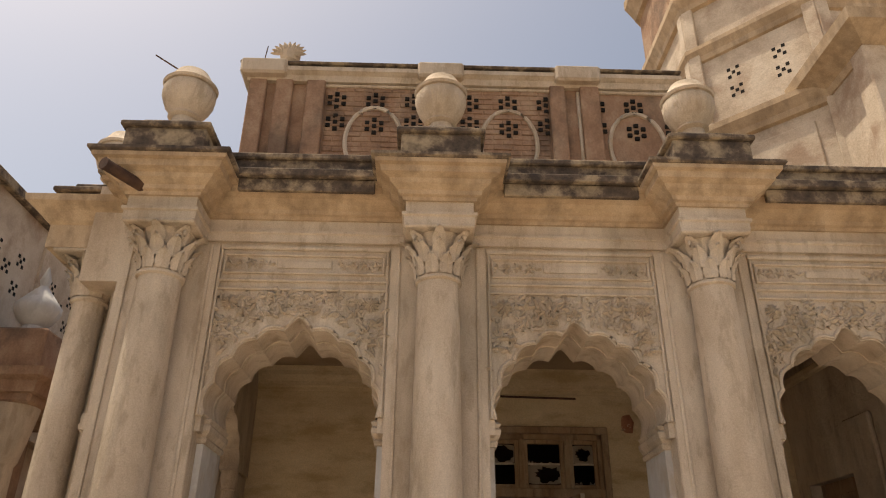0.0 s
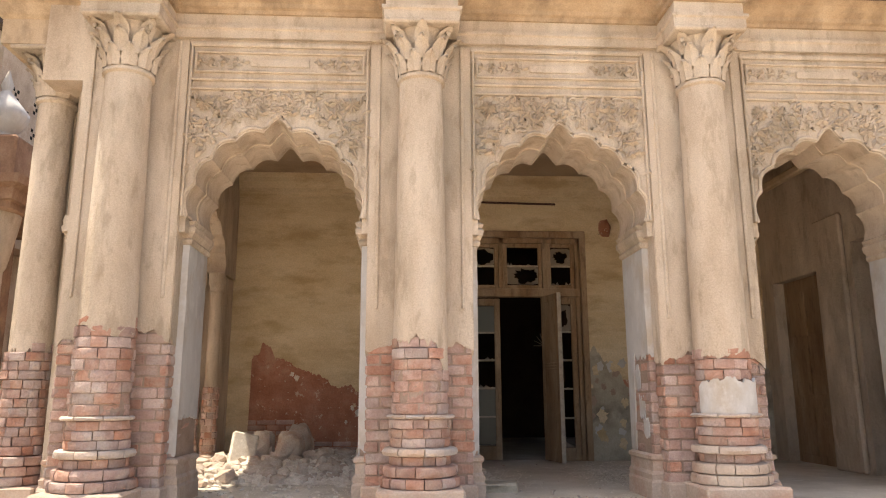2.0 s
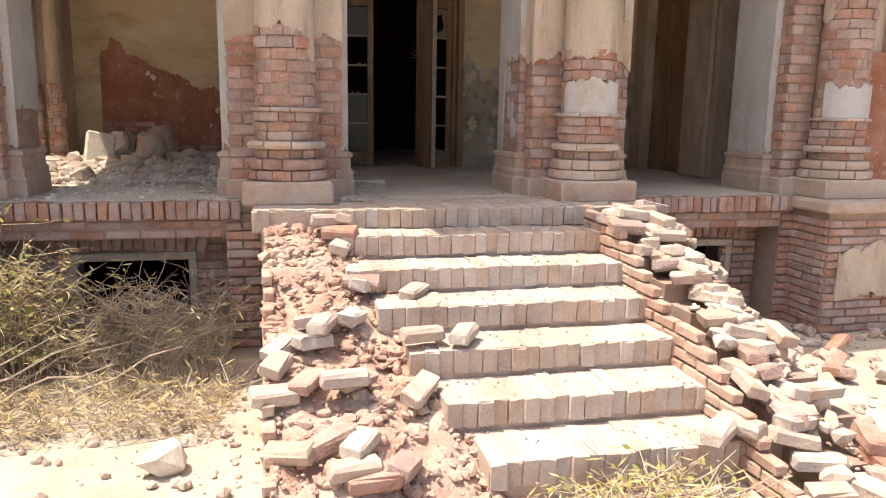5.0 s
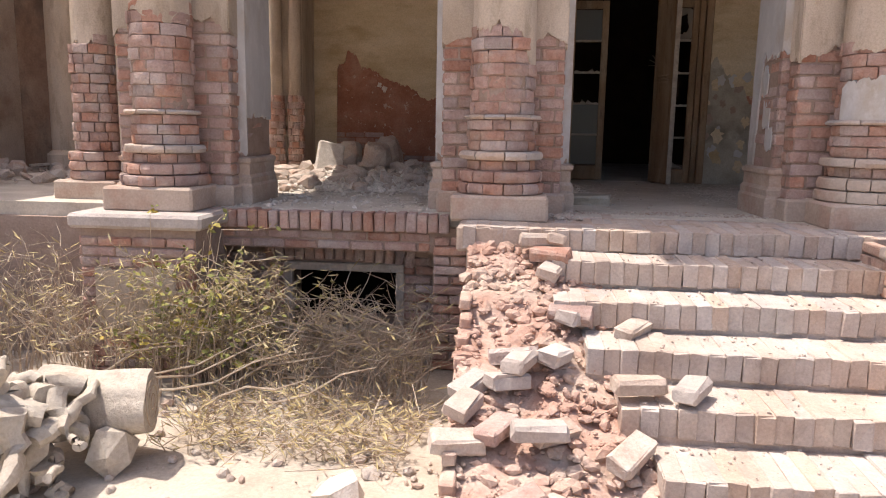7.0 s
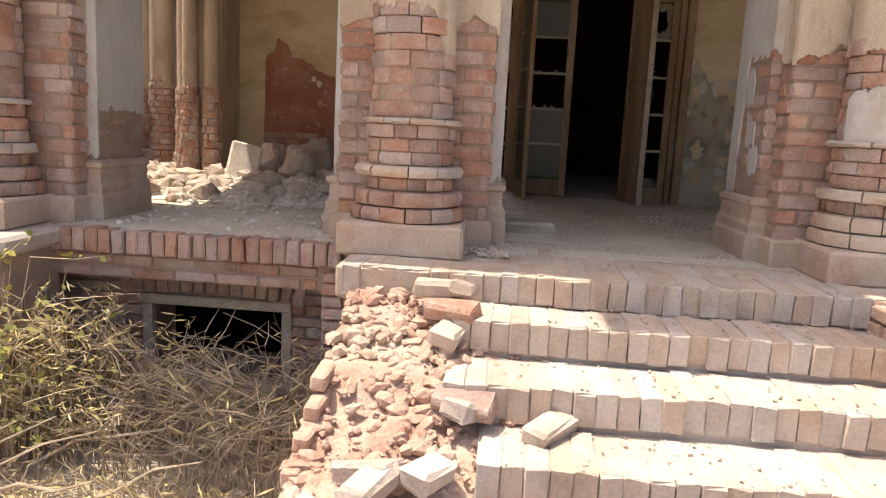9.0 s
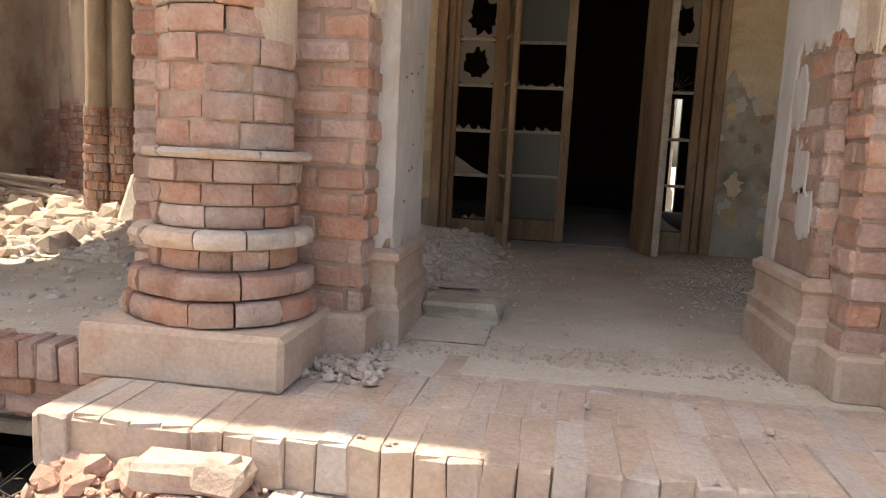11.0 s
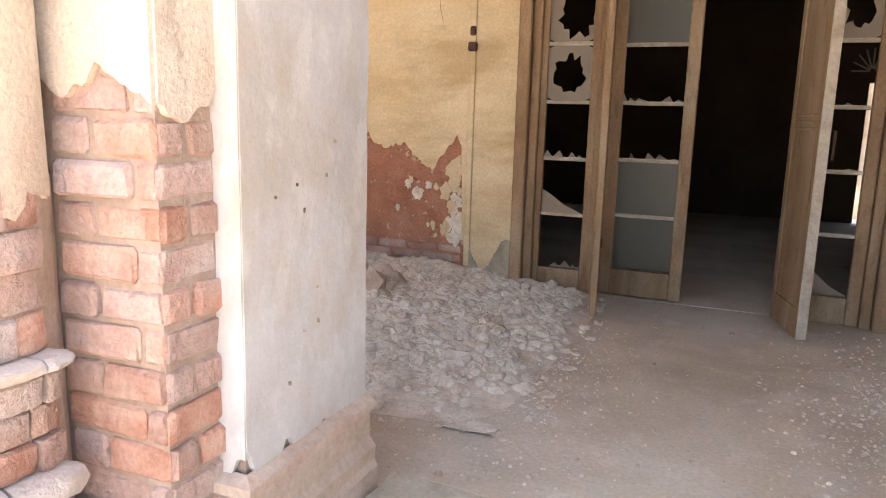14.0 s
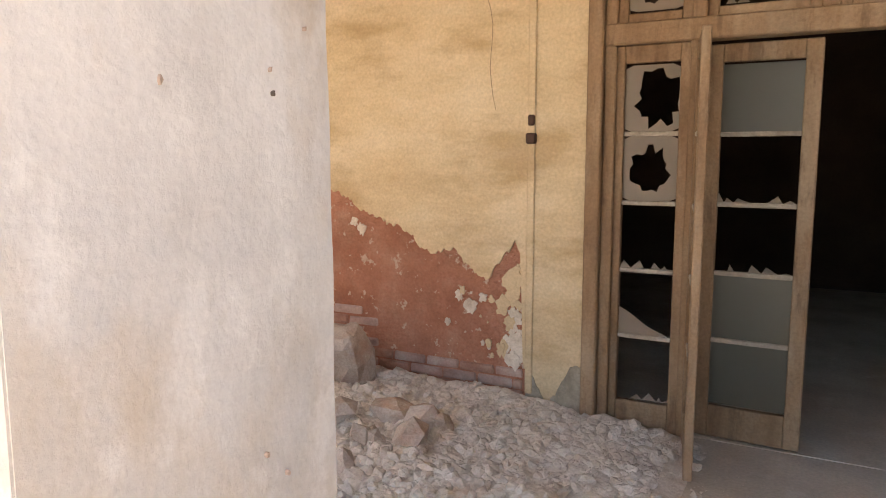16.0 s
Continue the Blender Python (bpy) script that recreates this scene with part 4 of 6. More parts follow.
def patch_low(x):
    """Lower edge of the limewash: steps up round a peak, then falls away to the door."""
    knots = ((-9, 0), (-1.94, 0), (-1.93, 1.24), (-1.83, 1.30), (-1.81, 1.45), (-1.70, 1.46), (-1.62, 1.30), (-1.50, 1.20), (-1.2, 1.10), (-0.9, 0.97), (-0.62, 0.85), (-0.45, 0.82), (-0.30, 0.97), (-0.26, 0.9), (-0.24, 0.3), (-0.20, 0.2), (-0.19, 0), (9, 0))
    for (xa, za), (xb, zb) in zip(knots, knots[1:]):
        if xa <= x < xb:
            z = za + (zb - za) * (x - xa) / (xb - xa)
            return max(0.0, z + (rough_edge(x * 2.2, 6, 0.085) if z > 0.05 else 0))
    return 0.0


part("limewash", skin_flat(-2.6, DX0, patch_low, lambda u: 4.2, lambda u, z, d: (u, BACK + 0.016 - d, z), rows=2, thick=0.016), WALL_IN, back, "yellow limewash coat with a ragged edge")
part("limewash", Geo().box(DX1, 5.0, BACK, BACK + 0.016, 1.0, 4.2).box(DX0, DX1, BACK, BACK + 0.016, DTOP, 4.2), WALL_IN, back)
part("damp_plaster", skin_flat(DX1, 5.0, lambda u: 0.0, lambda u: 1.15 + 0.25 * math.sin(u * 6) + rough_edge(u * 2, 12, 0.12), lambda u, z, d: (u, BACK + 0.012 - d, z), thick=0.016), GREY_PLASTER, back, "grey damp stained plaster with peeling edges")
part("damp_plaster", skin_flat(-0.22, DX0, lambda u: 0.0, lambda u: 0.22 + 0.1 * math.sin(u * 17) + rough_edge(u * 3, 15, 0.06), lambda u, z, d: (u, BACK - d, z), thick=0.006), GREY_PLASTER, back)
bricks_wall(back, -1.95, -0.24, 0.0, 0.66, BACK + 0.004, 0, 41, h=0.066, top=lambda u: 0.27 + 0.06 * noise.noise((u * 2.5, 4, 0)) + (0.22 if u < -1.25 else 0))


def flake(x, z, r, seed, material, y=0.0):
    """A ragged island of old coat left on the wall."""
    rr = random.Random(seed)
    n = 15
    rim = [(x + r * rr.uniform(0.5, 1.15) * math.cos(2 * math.pi * k / n), z + 1.25 * r * rr.uniform(0.5, 1.15) * math.sin(2 * math.pi * k / n)) for k in range(n)]
    v = [(px, BACK + y + 0.002 + 0.00022 * (seed % 41), pz) for px, pz in rim] + [(px, BACK + y + 0.02, pz) for px, pz in rim]
    f = [tuple(range(n))] + [(k, (k + 1) % n, n + (k + 1) % n, n + k) for k in range(n)]
    part("plaster_flake", Geo().add(v, f), material, back)


rr = random.Random(43)
for k in range(34):
    fx = -0.26 - abs(rr.gauss(0, 0.16))
    flake(fx, rr.uniform(0.3, 0.86), rr.uniform(0.01, 0.055) * (1 if fx > -0.42 else 0.5), 430 + k, WALL_IN if k % 3 else RUB_GREY)
for fx, fz, fr in ((-1.42, 1.07, 0.028), (-1.36, 1.03, 0.036), (-0.66, 0.66, 0.035), (-0.58, 0.60, 0.045), (-0.50, 0.66, 0.03), (-0.27, 0.42, 0.06), (-0.29, 0.55, 0.05)):
    flake(fx, fz, fr, int(900 - fx * 100), RUB_GREY)
for k in range(26):
    flake(rr.uniform(2.36, 2.95), rr.uniform(0.12, 1.25), rr.uniform(0.02, 0.08), 700 + k, (WALL_IN, WHITE, MORTAR)[k % 3], -0.013)
part("wall_cornice", Geo().sweep([(5.0, BACK), (-2.3, BACK), (-2.3, 6.6)][::-1], [(0, 3.36), (0.02, 3.36), (0.025, 3.40), (0.05, 3.42), (0.055, 3.47), (0.10, 3.55), (0.11, 3.60), (0.15, 3.655), (0, 3.66)]), WALL_IN, back)
part("conduit", Geo().box(-0.222, -0.178, BACK - 0.014, BACK + 0.002, 0.12, 3.34, 0.006), WALL_IN, back, "painted cable conduit")
part("switch_stub", Geo().box(-0.23, -0.17, BACK - 0.03, BACK, 1.56, 1.62, 0.008).box(-0.22, -0.18, BACK - 0.025, BACK, 1.66, 1.72, 0.008), IRON, back, "torn off switch stubs")
part("crack", Geo().tube([(-0.42 + 0.03 * math.sin(z * 9) + 0.16 * max(0, z - 1.9) * (-1), BACK - 0.0005, z) for z in [1.75 + 0.08 * i for i in range(14)]], 0.0015, 4), SOOT, back)
part("wall_hole", Geo().lathe(0, 0, [(0.02, 0), (0.02, 0.001)], 6), SOOT, back).location = (2.55, BACK - 0.02, 2.9)
part("stain_patch", Geo().chunk(2.62, BACK - 0.004, 2.98, 0.13, random.Random(3), 1.3), RED_MUD, back)

end_r = thing("wall_east", "dim plastered end wall of the veranda with a dark doorway", "wall", kind="structure")
part("wall", Geo().box(4.72, 5.2, WALL_B, 6.95, 0, 4.2).box(4.72, 5.2, 7.28, 7.96, 0, 4.2).box(4.72, 5.2, 8.95, BACK, 0, 4.2).box(4.72, 5.2, 6.95, 7.28, 2.4, 4.2).box(4.72, 5.2, 7.96, 8.95, 2.2, 4.2), CREAM, end_r)
part("cornice", Geo().box(4.62, 4.72, WALL_B, BACK, 3.40, 3.5, 0.02), WALL_IN, end_r)
part("pilaster", Geo().box(4.66, 4.72, 7.36, 7.88, 0, 2.75, 0.02), CREAM, end_r)
sd = thing("door_2", "dark closed timber door in the end wall", "door", kind="structure")
part("leaf", Geo().box(4.86, 4.90, 7.96, 8.95, 0, 2.2), WOOD, sd)
for z in (0.1, 0.8, 1.5):
    part("panel", Geo().box(4.845, 4.86, 8.04, 8.40, z, z + 0.55, 0.01), WOOD, sd)
    part("panel", Geo().box(4.845, 4.86, 8.50, 8.86, z, z + 0.55, 0.01), WOOD, sd)
# Black sheet added behind the narrow opening to paint its darkness.
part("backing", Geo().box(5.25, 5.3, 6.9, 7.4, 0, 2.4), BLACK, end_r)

end_l = thing("wall_west", "plastered arch at the open end of the veranda with paired colonettes", "wall", kind="structure")
LW = -2.36
ap = arch_points(0.97, 0.66, 2.25)
gg = arch_panel(7.72, -0.2, 0.2, 6.55, 9.25, 4.2, ap, 2.25)
gg.v = [(LW + y - 0.02, x, z) for x, y, z in gg.v]
part("arch", gg, CREAM, end_l, smooth=True)
part("jamb", Geo().box(LW - 0.2, LW + 0.16, 8.72, 9.24, 0, 2.25, 0.02).box(LW - 0.2, LW + 0.16, 6.45, 6.74, 0, 2.25, 0.02), CREAM, end_l)
for k, (px, py) in enumerate(((LW - 0.24, 8.82), (LW - 0.12, 8.66), (LW + 0.10, 8.66))):
    c = part("colonette", Geo().lathe(px, py, [(0.085, 0.0), (0.085, 0.12), (0.07, 0.14), (0.075, 0.8), (0.07, 2.02), (0.085, 2.03), (0.075, 2.06), (0.10, 2.14), (0.10, 2.24)], 20), CREAM, end_l, smooth=True)
    ring_bricks(end_l, px, py, 0.092, 0.12, 0.92, 600 + k, n=4, depth=0.05, a0=-200, a1=20)

# ---- the door set ----
door = thing("door_1", "worn brown timber door set with transom, broken panes and two open leaves", "door", kind="structure")
FY = BACK - 0.02
f = Geo()
for x0, x1, z0, z1 in ((DX0 - 0.05, DX0 + 0.03, 0, DTOP + 0.06), (DX1 - 0.03, DX1 + 0.05, 0, DTOP + 0.06)):
    f.box(x0, x1, FY - 0.03, FY + 0.05, z0, z1, 0.008)
f.box(DX0 - 0.05, DX1 + 0.05, FY - 0.032, FY + 0.05, DTOP - 0.02, DTOP + 0.07, 0.01)
part("casing", f, WOOD, door)
f = Geo()
SL, SR = 0.63, 1.85
for x0, x1, z0, z1 in ((DX0 + 0.03, DX0 + 0.09, 0, DTOP - 0.02), (DX1 - 0.09, DX1 - 0.03, 0, DTOP - 0.02), (SL, SL + 0.07, 0, DTOP - 0.02), (SR - 0.07, SR, 0, DTOP - 0.02), (1.20, 1.27, 2.17, DTOP - 0.02)):
    f.box(x0, x1, FY + 0.02, FY + 0.12, z0, z1, 0.006)
f.box(DX0 + 0.03, DX1 - 0.03, FY + 0.0, FY + 0.12, 2.06, 2.17, 0.008)
f.box(DX0 + 0.03, DX1 - 0.03, FY + 0.02, FY + 0.12, DTOP - 0.09, DTOP - 0.02, 0.006)
part("frame", f, WOOD, door)


def shard(g, pts, y):
    """A piece of broken pane: a flat polygon with a real thickness."""
    n = len(pts)
    g.add([(x, y, z) for x, z in pts] + [(x, y + 0.003, z) for x, z in pts],
          [tuple(range(n)), tuple(range(2 * n - 1, n - 1, -1))] + [(i, (i + 1) % n, n + (i + 1) % n, n + i) for i in range(n)])


def broken(g, x0, x1, z0, z1, y, seed, hole=0.34, cx=0.5, cz=0.5):
    """A pane with a jagged hole."""
    rr = random.Random(seed)
    n = 26
    inner, outer = [], []
    for i in range(n):
        a = 2 * math.pi * i / n
        r = hole * rr.uniform(0.72, 1.2)
        inner.append((x0 + (x1 - x0) * min(0.97, max(0.03, cx + r * math.cos(a))), z0 + (z1 - z0) * min(0.97, max(0.03, cz + r * math.sin(a)))))
        s = min(0.5 / max(abs(math.cos(a)), 1e-6), 0.5 / max(abs(math.sin(a)), 1e-6))
        outer.append((x0 + (x1 - x0) * (0.5 + s * math.cos(a)), z0 + (z1 - z0) * (0.5 + s * math.sin(a))))
    for i in range(n):
        j = (i + 1) % n
        shard(g, [inner[i], outer[i], outer[j], inner[j]], y)


def teeth(g, x0, x1, z, y, seed, h=0.05):
    rr = random.Random(seed)
    x = x0
    while x < x1 - 0.03:
        w = rr.uniform(0.03, 0.09)
        if rr.random() < 0.55:
            shard(g, [(x, z), (min(x + w, x1), z), (x + w * rr.uniform(0.2, 0.7), z + rr.uniform(0.2, 1.0) * h)], y)
        x += w


def glazed(parent, x0, x1, z0, z1, y, rows, panes, seed, stile=0.07, rail=0.09, bottom=0.16, depth=0.04, local=None):
    """A glazed leaf or sidelight: stiles, rails, bars and what is left of each pane."""
    f = Geo().box(x0, x0 + stile, y, y + depth, z0, z1, 0.005).box(x1 - stile, x1, y, y + depth, z0, z1, 0.005)
    f.box(x0 + stile, x1 - stile, y + 0.002, y + depth - 0.002, z1 - rail, z1, 0.005).box(x0 + stile, x1 - stile, y + 0.002, y + depth - 0.002, z0, z0 + bottom, 0.005)
    obs = [part("leaf_frame", f, WOOD, parent)]
    zb, zt = z0 + bottom, z1 - rail
    hgt = (zt - zb) / rows
    for k in range(rows):
        a, b = zb + k * hgt, zb + (k + 1) * hgt
        if k:
            obs.append(part("glazing_bar", Geo().box(x0 + stile, x1 - stile, y + 0.004, y + depth - 0.008, a - 0.012, a + 0.012, 0.004), WOOD_PALE, parent))
        st = panes[k]
        g = Geo()
        px0, px1, pa, pb, py = x0 + stile - 0.004, x1 - stile + 0.004, a + 0.01, b - 0.01, y + depth * 0.5
        if st == "full":
            g.box(px0, px1, py, py + 0.003, pa, pb)
        elif st == "hole":
            broken(g, px0, px1, pa, pb, py, seed + k)
        elif st == "side":
            broken(g, px0, px1, pa, pb, py, seed + k, 0.42, 0.62, 0.5)
        elif st == "corner":
            shard(g, [(px0, pa), (px0 + (px1 - px0) * 0.95, pa), (px0 + (px1 - px0) * 0.55, pa + 0.05), (px0 + (px1 - px0) * 0.2, pa + 0.12), (px0, pa + 0.15)], py)
        else:
            teeth(g, px0, px1, pa, py, seed + k)
        if g.v:
            obs.append(part("pane", g, FROST if st == "full" else DIRTY, parent, "dusty glass pane" if st == "full" else "broken glass left in the frame"))
    return obs


glazed(door, DX0 + 0.08, SL, 0.0, 2.06, FY + 0.05, 5, ["none", "corner", "none", "hole", "side"], 500, stile=0.05)
glazed(door, SR, DX1 - 0.09, 0.0, 2.06, FY + 0.05, 5, ["corner", "none", "none", "none", "hole"], 520)
for k, (x0, x1) in enumerate(((DX0 + 0.09, SL), (SL + 0.07, 1.20), (1.27, SR - 0.07), (SR, DX1 - 0.09))):
    glazed(door, x0, x1, 2.17, DTOP - 0.09, FY + 0.05, 2, [["hole", "side"], ["none", "side"], ["side", "none"], ["none", "hole"]][k], 540 + 7 * k, 0.05, 0.05, 0.05)


def hung(x, y, ang, width, name, panes, side, panelled=False):
    leaf = part(name, Geo().box(0, 0.012, -0.02, 0.02, 0.3, 0.36), IRON, door)
    leaf.matrix_basis = pose(x, y, 0.015, 0, 0, ang)
    w = width * side
    a, b = min(0, w), max(0, w)
    glazed(leaf, a, b, 0, 2.03, -0.02, 5, panes, 560 + int(x * 10), 0.075, 0.09, 0.17)
    return leaf


# left opening: one leaf swung out towards the veranda, a second one ajar behind it
out_leaf = hung(SL + 0.05, FY + 0.02, -79, 0.54, "leaf", ["full", "full", "full", "full", "full"], 1)
in_leaf = hung(SL + 0.07, FY + 0.13, -2, 0.52, "leaf", ["full", "full", "none", "none", "full"], 1)
right_leaf = part("leaf", Geo().box(-0.6, 0, -0.02, 0.02, 0, 2.04, 0.005), WOOD, door, "flush brown leaf with planted mouldings")
right_leaf.matrix_basis = pose(SR - 0.08, FY + 0.02, 0.015, 0, 0, 104) @ Matrix.Diagonal((0.78, 1, 1, 1))
g = Geo()
for z in (1.10, 1.135, 1.17):
    g.box(-0.55, -0.1, 0.02, 0.035, z, z + 0.015, 0.003)
g.box(-0.6, -0.53, 0.02, 0.03, 0, 2.04, 0.004).box(-0.07, 0, 0.02, 0.03, 0, 2.04, 0.004).box(-0.53, -0.07, 0.02, 0.03, 0, 0.16, 0.004).box(-0.53, -0.07, 0.02, 0.03, 1.95, 2.04, 0.004)
part("planted_moulding", g, WOOD, right_leaf)
part("door_handle", Geo().tube([(-0.55, -0.03, 0.95), (-0.55, -0.06, 0.95), (-0.55, -0.06, 1.1), (-0.55, -0.03, 1.1)], 0.008, 8), IRON, right_leaf)
part("edge_strip", Geo().box(-0.612, -0.6, -0.022, 0.032, 0, 2.04, 0.003), WOOD_PALE, right_leaf)

# the room behind, its dark painted into the plaster, with a far glazed doorway
room = thing("wall_room", "room beyond the open door with its shade painted into near black walls", "wall", kind="structure")
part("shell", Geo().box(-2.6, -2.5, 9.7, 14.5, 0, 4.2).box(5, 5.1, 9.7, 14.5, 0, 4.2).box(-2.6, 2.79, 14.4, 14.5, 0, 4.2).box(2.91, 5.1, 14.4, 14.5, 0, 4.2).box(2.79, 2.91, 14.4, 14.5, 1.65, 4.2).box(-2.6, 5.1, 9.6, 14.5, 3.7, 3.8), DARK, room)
fan = Geo()
for k in range(9):
    a = math.pi * k / 8
    fan.tube([(2.80 + 0.03 * math.cos(a), 14.38, 1.78 + 0.03 * math.sin(a)), (2.80 + 0.22 * math.cos(a), 14.38, 1.78 + 0.26 * math.sin(a))], 0.012, 4)
part("fanlight", fan, WOOD_PALE, room)
oc = thing("far_column", "pale sunlit column outside the far doorway", "column")
part("shaft", Geo().lathe(3.1, 17.0, [(0.2, GROUND), (0.2, 0.2), (0.14, 0.3), (0.13, 3.0)], 20), TOWER, oc, smooth=True)

# rods under the ceiling
for k, (p, q) in enumerate((((0.62, 7.0, 3.5), (0.62, 7.0, 3.05)), ((0.62, 7.0, 3.48), (1.0, 9.1, 3.55)), ((0.3, 9.1, 3.30), (1.95, 9.1, 3.27)), ((-0.7, 7.4, 3.6), (-0.55, 8.6, 3.45)))):
    solid("ceiling_rod", Geo().tube([p, q], 0.014, 6), IRON, "rusty rod hanging below the veranda ceiling", "rod", group="ceiling rods")

# ---- outside: left return and wing ----
ret = thing("wall_return", "set back plastered return wall with a slim column", "wall", kind="structure")
part("core", Geo().box(-3.3, -2.6, 6.35, 6.9, GROUND - 0.2, 4.0), CREAM, ret)
part("pilaster", Geo().lathe(-2.72, 5.98, [(0.11, 0.0), (0.11, 3.5), (0.13, 3.52), (0.13, 3.7)], 20), CREAM, ret, smooth=True)
part("ledge", Geo().box(-3.6, -2.55, 5.6, 6.5, GROUND - 0.2, -0.02), STONE, ret)
bricks_wall(ret, -3.6, -2.65, GROUND, -0.08, 5.57, 0, 44, limit=120)
c = thing("column", "slim outer column with peeled plaster and brick foot", "column", group="arcade columns")
cx, cy = -3.05, 6.05
lowc = lambda a: 1.15 + rough_edge(a, 21, 0.08)
part("brick_core", Geo().lathe(cx, cy, [(0.14, 0.0), (0.14, 1.5)], 24), MORTAR, c)
part("shaft", skin_round(cx, cy, 0.165, 3.3, 0.14, lowc), CREAM, c, smooth=True)
part("pedestal", Geo().box(cx - 0.25, cx + 0.25, cy - 0.25, cy + 0.2, -0.02, 0.14, 0.015), STONE, c)
ring_bricks(c, cx, cy, 0.22, 0.14, 0.36, 800, n=5, bulge=0.01)
ring_bricks(c, cx, cy, 0.18, 0.36, 1.4, 801, n=6, top=lambda a: lowc(a) + 0.05)
capital(cx, cy, 3.28, 0.145, c)
part("entablature", Geo().sweep([(-3.42, 6.9), (-3.42, 5.75), (-2.70, 5.75)], [(-0.2, 3.70), (0.0, 3.70), (0.0, 3.92), (0.04, 3.95), (0.10, 4.02), (0.18, 4.08), (0.19, 4.14), (-0.2, 4.16)]), OCHRE, ret)

wing = thing("side_wing", "pale plastered side wing with pierced lattice parapet", "building")
part("wall", Geo().box(-7.5, -5.6, 4.0, 16.0, 2.9, 5.75).box(-7.5, -5.9, 4.0, 5.0, GROUND, 2.9), TOWER, wing)
part("lower_wall", Geo().box(-7.5, -5.9, 5.0, 16.0, GROUND, 2.9), TOWER, wing)
part("parapet_cap", Geo().box(-7.6, -5.5, 4.0, 16.0, 5.75, 5.9, 0.02), SOOT, wing)
part("ledge", Geo().sweep([(-5.6, 16.0), (-5.6, 4.0)], [(-0.1, 3.2), (0.05, 3.22), (0.1, 3.4), (0.25, 3.5), (0.27, 3.6), (-0.1, 3.62)]), TOWER, wing)
for k in range(4):
    y = 7.2 + 1.55 * k
    part("pier_strip", Geo().box(-5.6, -5.56, y - 0.78, y - 0.68, 3.6, 5.75), TOWER, wing)
    for dy, dz in ((-0.3, 0.3), (0.0, 0.1), (0.3, 0.3), (-0.3, -0.1), (0.3, -0.1)):
        for ey, ez in ((0, 0), (0.06, 0.06), (-0.06, 0.06), (0.06, -0.06), (-0.06, -0.06)):
            # Uncut wall: a thin black box paints the shade of each lattice hole.
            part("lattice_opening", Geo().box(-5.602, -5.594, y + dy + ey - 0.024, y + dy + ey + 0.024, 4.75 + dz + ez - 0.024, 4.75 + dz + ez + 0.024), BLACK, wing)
for k, (kx, ky) in enumerate(((-5.1, 8.9),)):
    kk = thing("garden_pavilion", "small red brick porch with a white bud finial", "pavilion")
    part("pier", Geo().box(kx - 0.6, kx + 0.35, ky - 0.3, ky + 1.5, 3.0, 3.95, 0.03), BRICK_FAR, kk)
    part("cornice", Geo().sweep([(kx + 0.35, ky + 1.5), (kx + 0.35, ky - 0.3), (kx - 0.9, ky - 0.3)][::-1], [(-0.1, 3.1), (0.06, 3.12), (0.08, 3.25), (0.16, 3.3), (0.18, 3.4), (-0.1, 3.42)]), BRICK_FAR, kk)
    part("column", Geo().lathe(kx, ky, [(0.26, GROUND), (0.26, 0.2), (0.2, 0.25), (0.19, 2.3), (0.22, 2.35), (0.3, 2.8), (0.33, 3.0)], 24), CREAM, kk, smooth=True)
    part("wall", Geo().box(kx - 1.0, kx + 0.0, ky + 0.3, ky + 0.6, GROUND, 3.0), BRICK_FAR, kk)
    part("finial", Geo().lathe(kx, ky, [(0.16, 3.95), (0.12, 4.05), (0.2, 4.12), (0.27, 4.25), (0.27, 4.33), (0.2, 4.42), (0.1, 4.55), (0.05, 4.62), (0.07, 4.7), (0.01, 4.9)], 32, lobes=16, amp=0.06), WHITE, kk, smooth=True)

# terrace and courtyard wall seen through the open end
solid("terrace", sheet(-6.4, -2.3, 6.9, 14.9, 40, 60, lambda x, y: 0.012 + 0.03 * noise.noise((x * 2, y * 2, 3))), EARTH, "sunlit terrace strewn with dust", "ground", kind="structure")

# ---- outside right: panelled wall beyond the last column ----
ew = thing("wall_panelled", "plastered wall with a shallow arched panel and brick foot", "wall", kind="structure")
part("core", Geo().box(5.1, 9.0, 5.7, 6.1, GROUND - 0.2, 4.2), CREAM, ew)
part("foot", Geo().box(5.1, 9.0, 5.66, 5.72, -0.1, 1.25), RED_MUD, ew)
part("frame", Geo().box(5.30, 5.34, 5.64, 5.72, 1.25, 3.1, 0.01).box(5.42, 5.45, 5.64, 5.72, 1.3, 2.9, 0.01).box(5.42, 6.4, 5.64, 5.72, 1.25, 1.3, 0.01).box(5.42, 6.4, 5.64, 5.72, 2.1, 2.16, 0.01), CREAM, ew)
part("panel_arch", Geo().tube([(5.9 + 0.36 * math.cos(a), 5.69, 2.2 + 0.36 * math.sin(a)) for a in [math.pi * k / 24 for k in range(25)]], 0.025, 6), CREAM, ew, smooth=True)
part("panel_arch", Geo().tube([(5.9 + 0.22 * math.cos(a), 5.69, 1.75 + 0.24 * math.sin(a)) for a in [math.pi * k / 24 for k in range(25)]] , 0.02, 6).box(5.66, 5.70, 5.665, 5.71, 1.35, 1.75, 0.006).box(6.10, 6.14, 5.665, 5.71, 1.35, 1.75, 0.006), CREAM, ew, smooth=True)

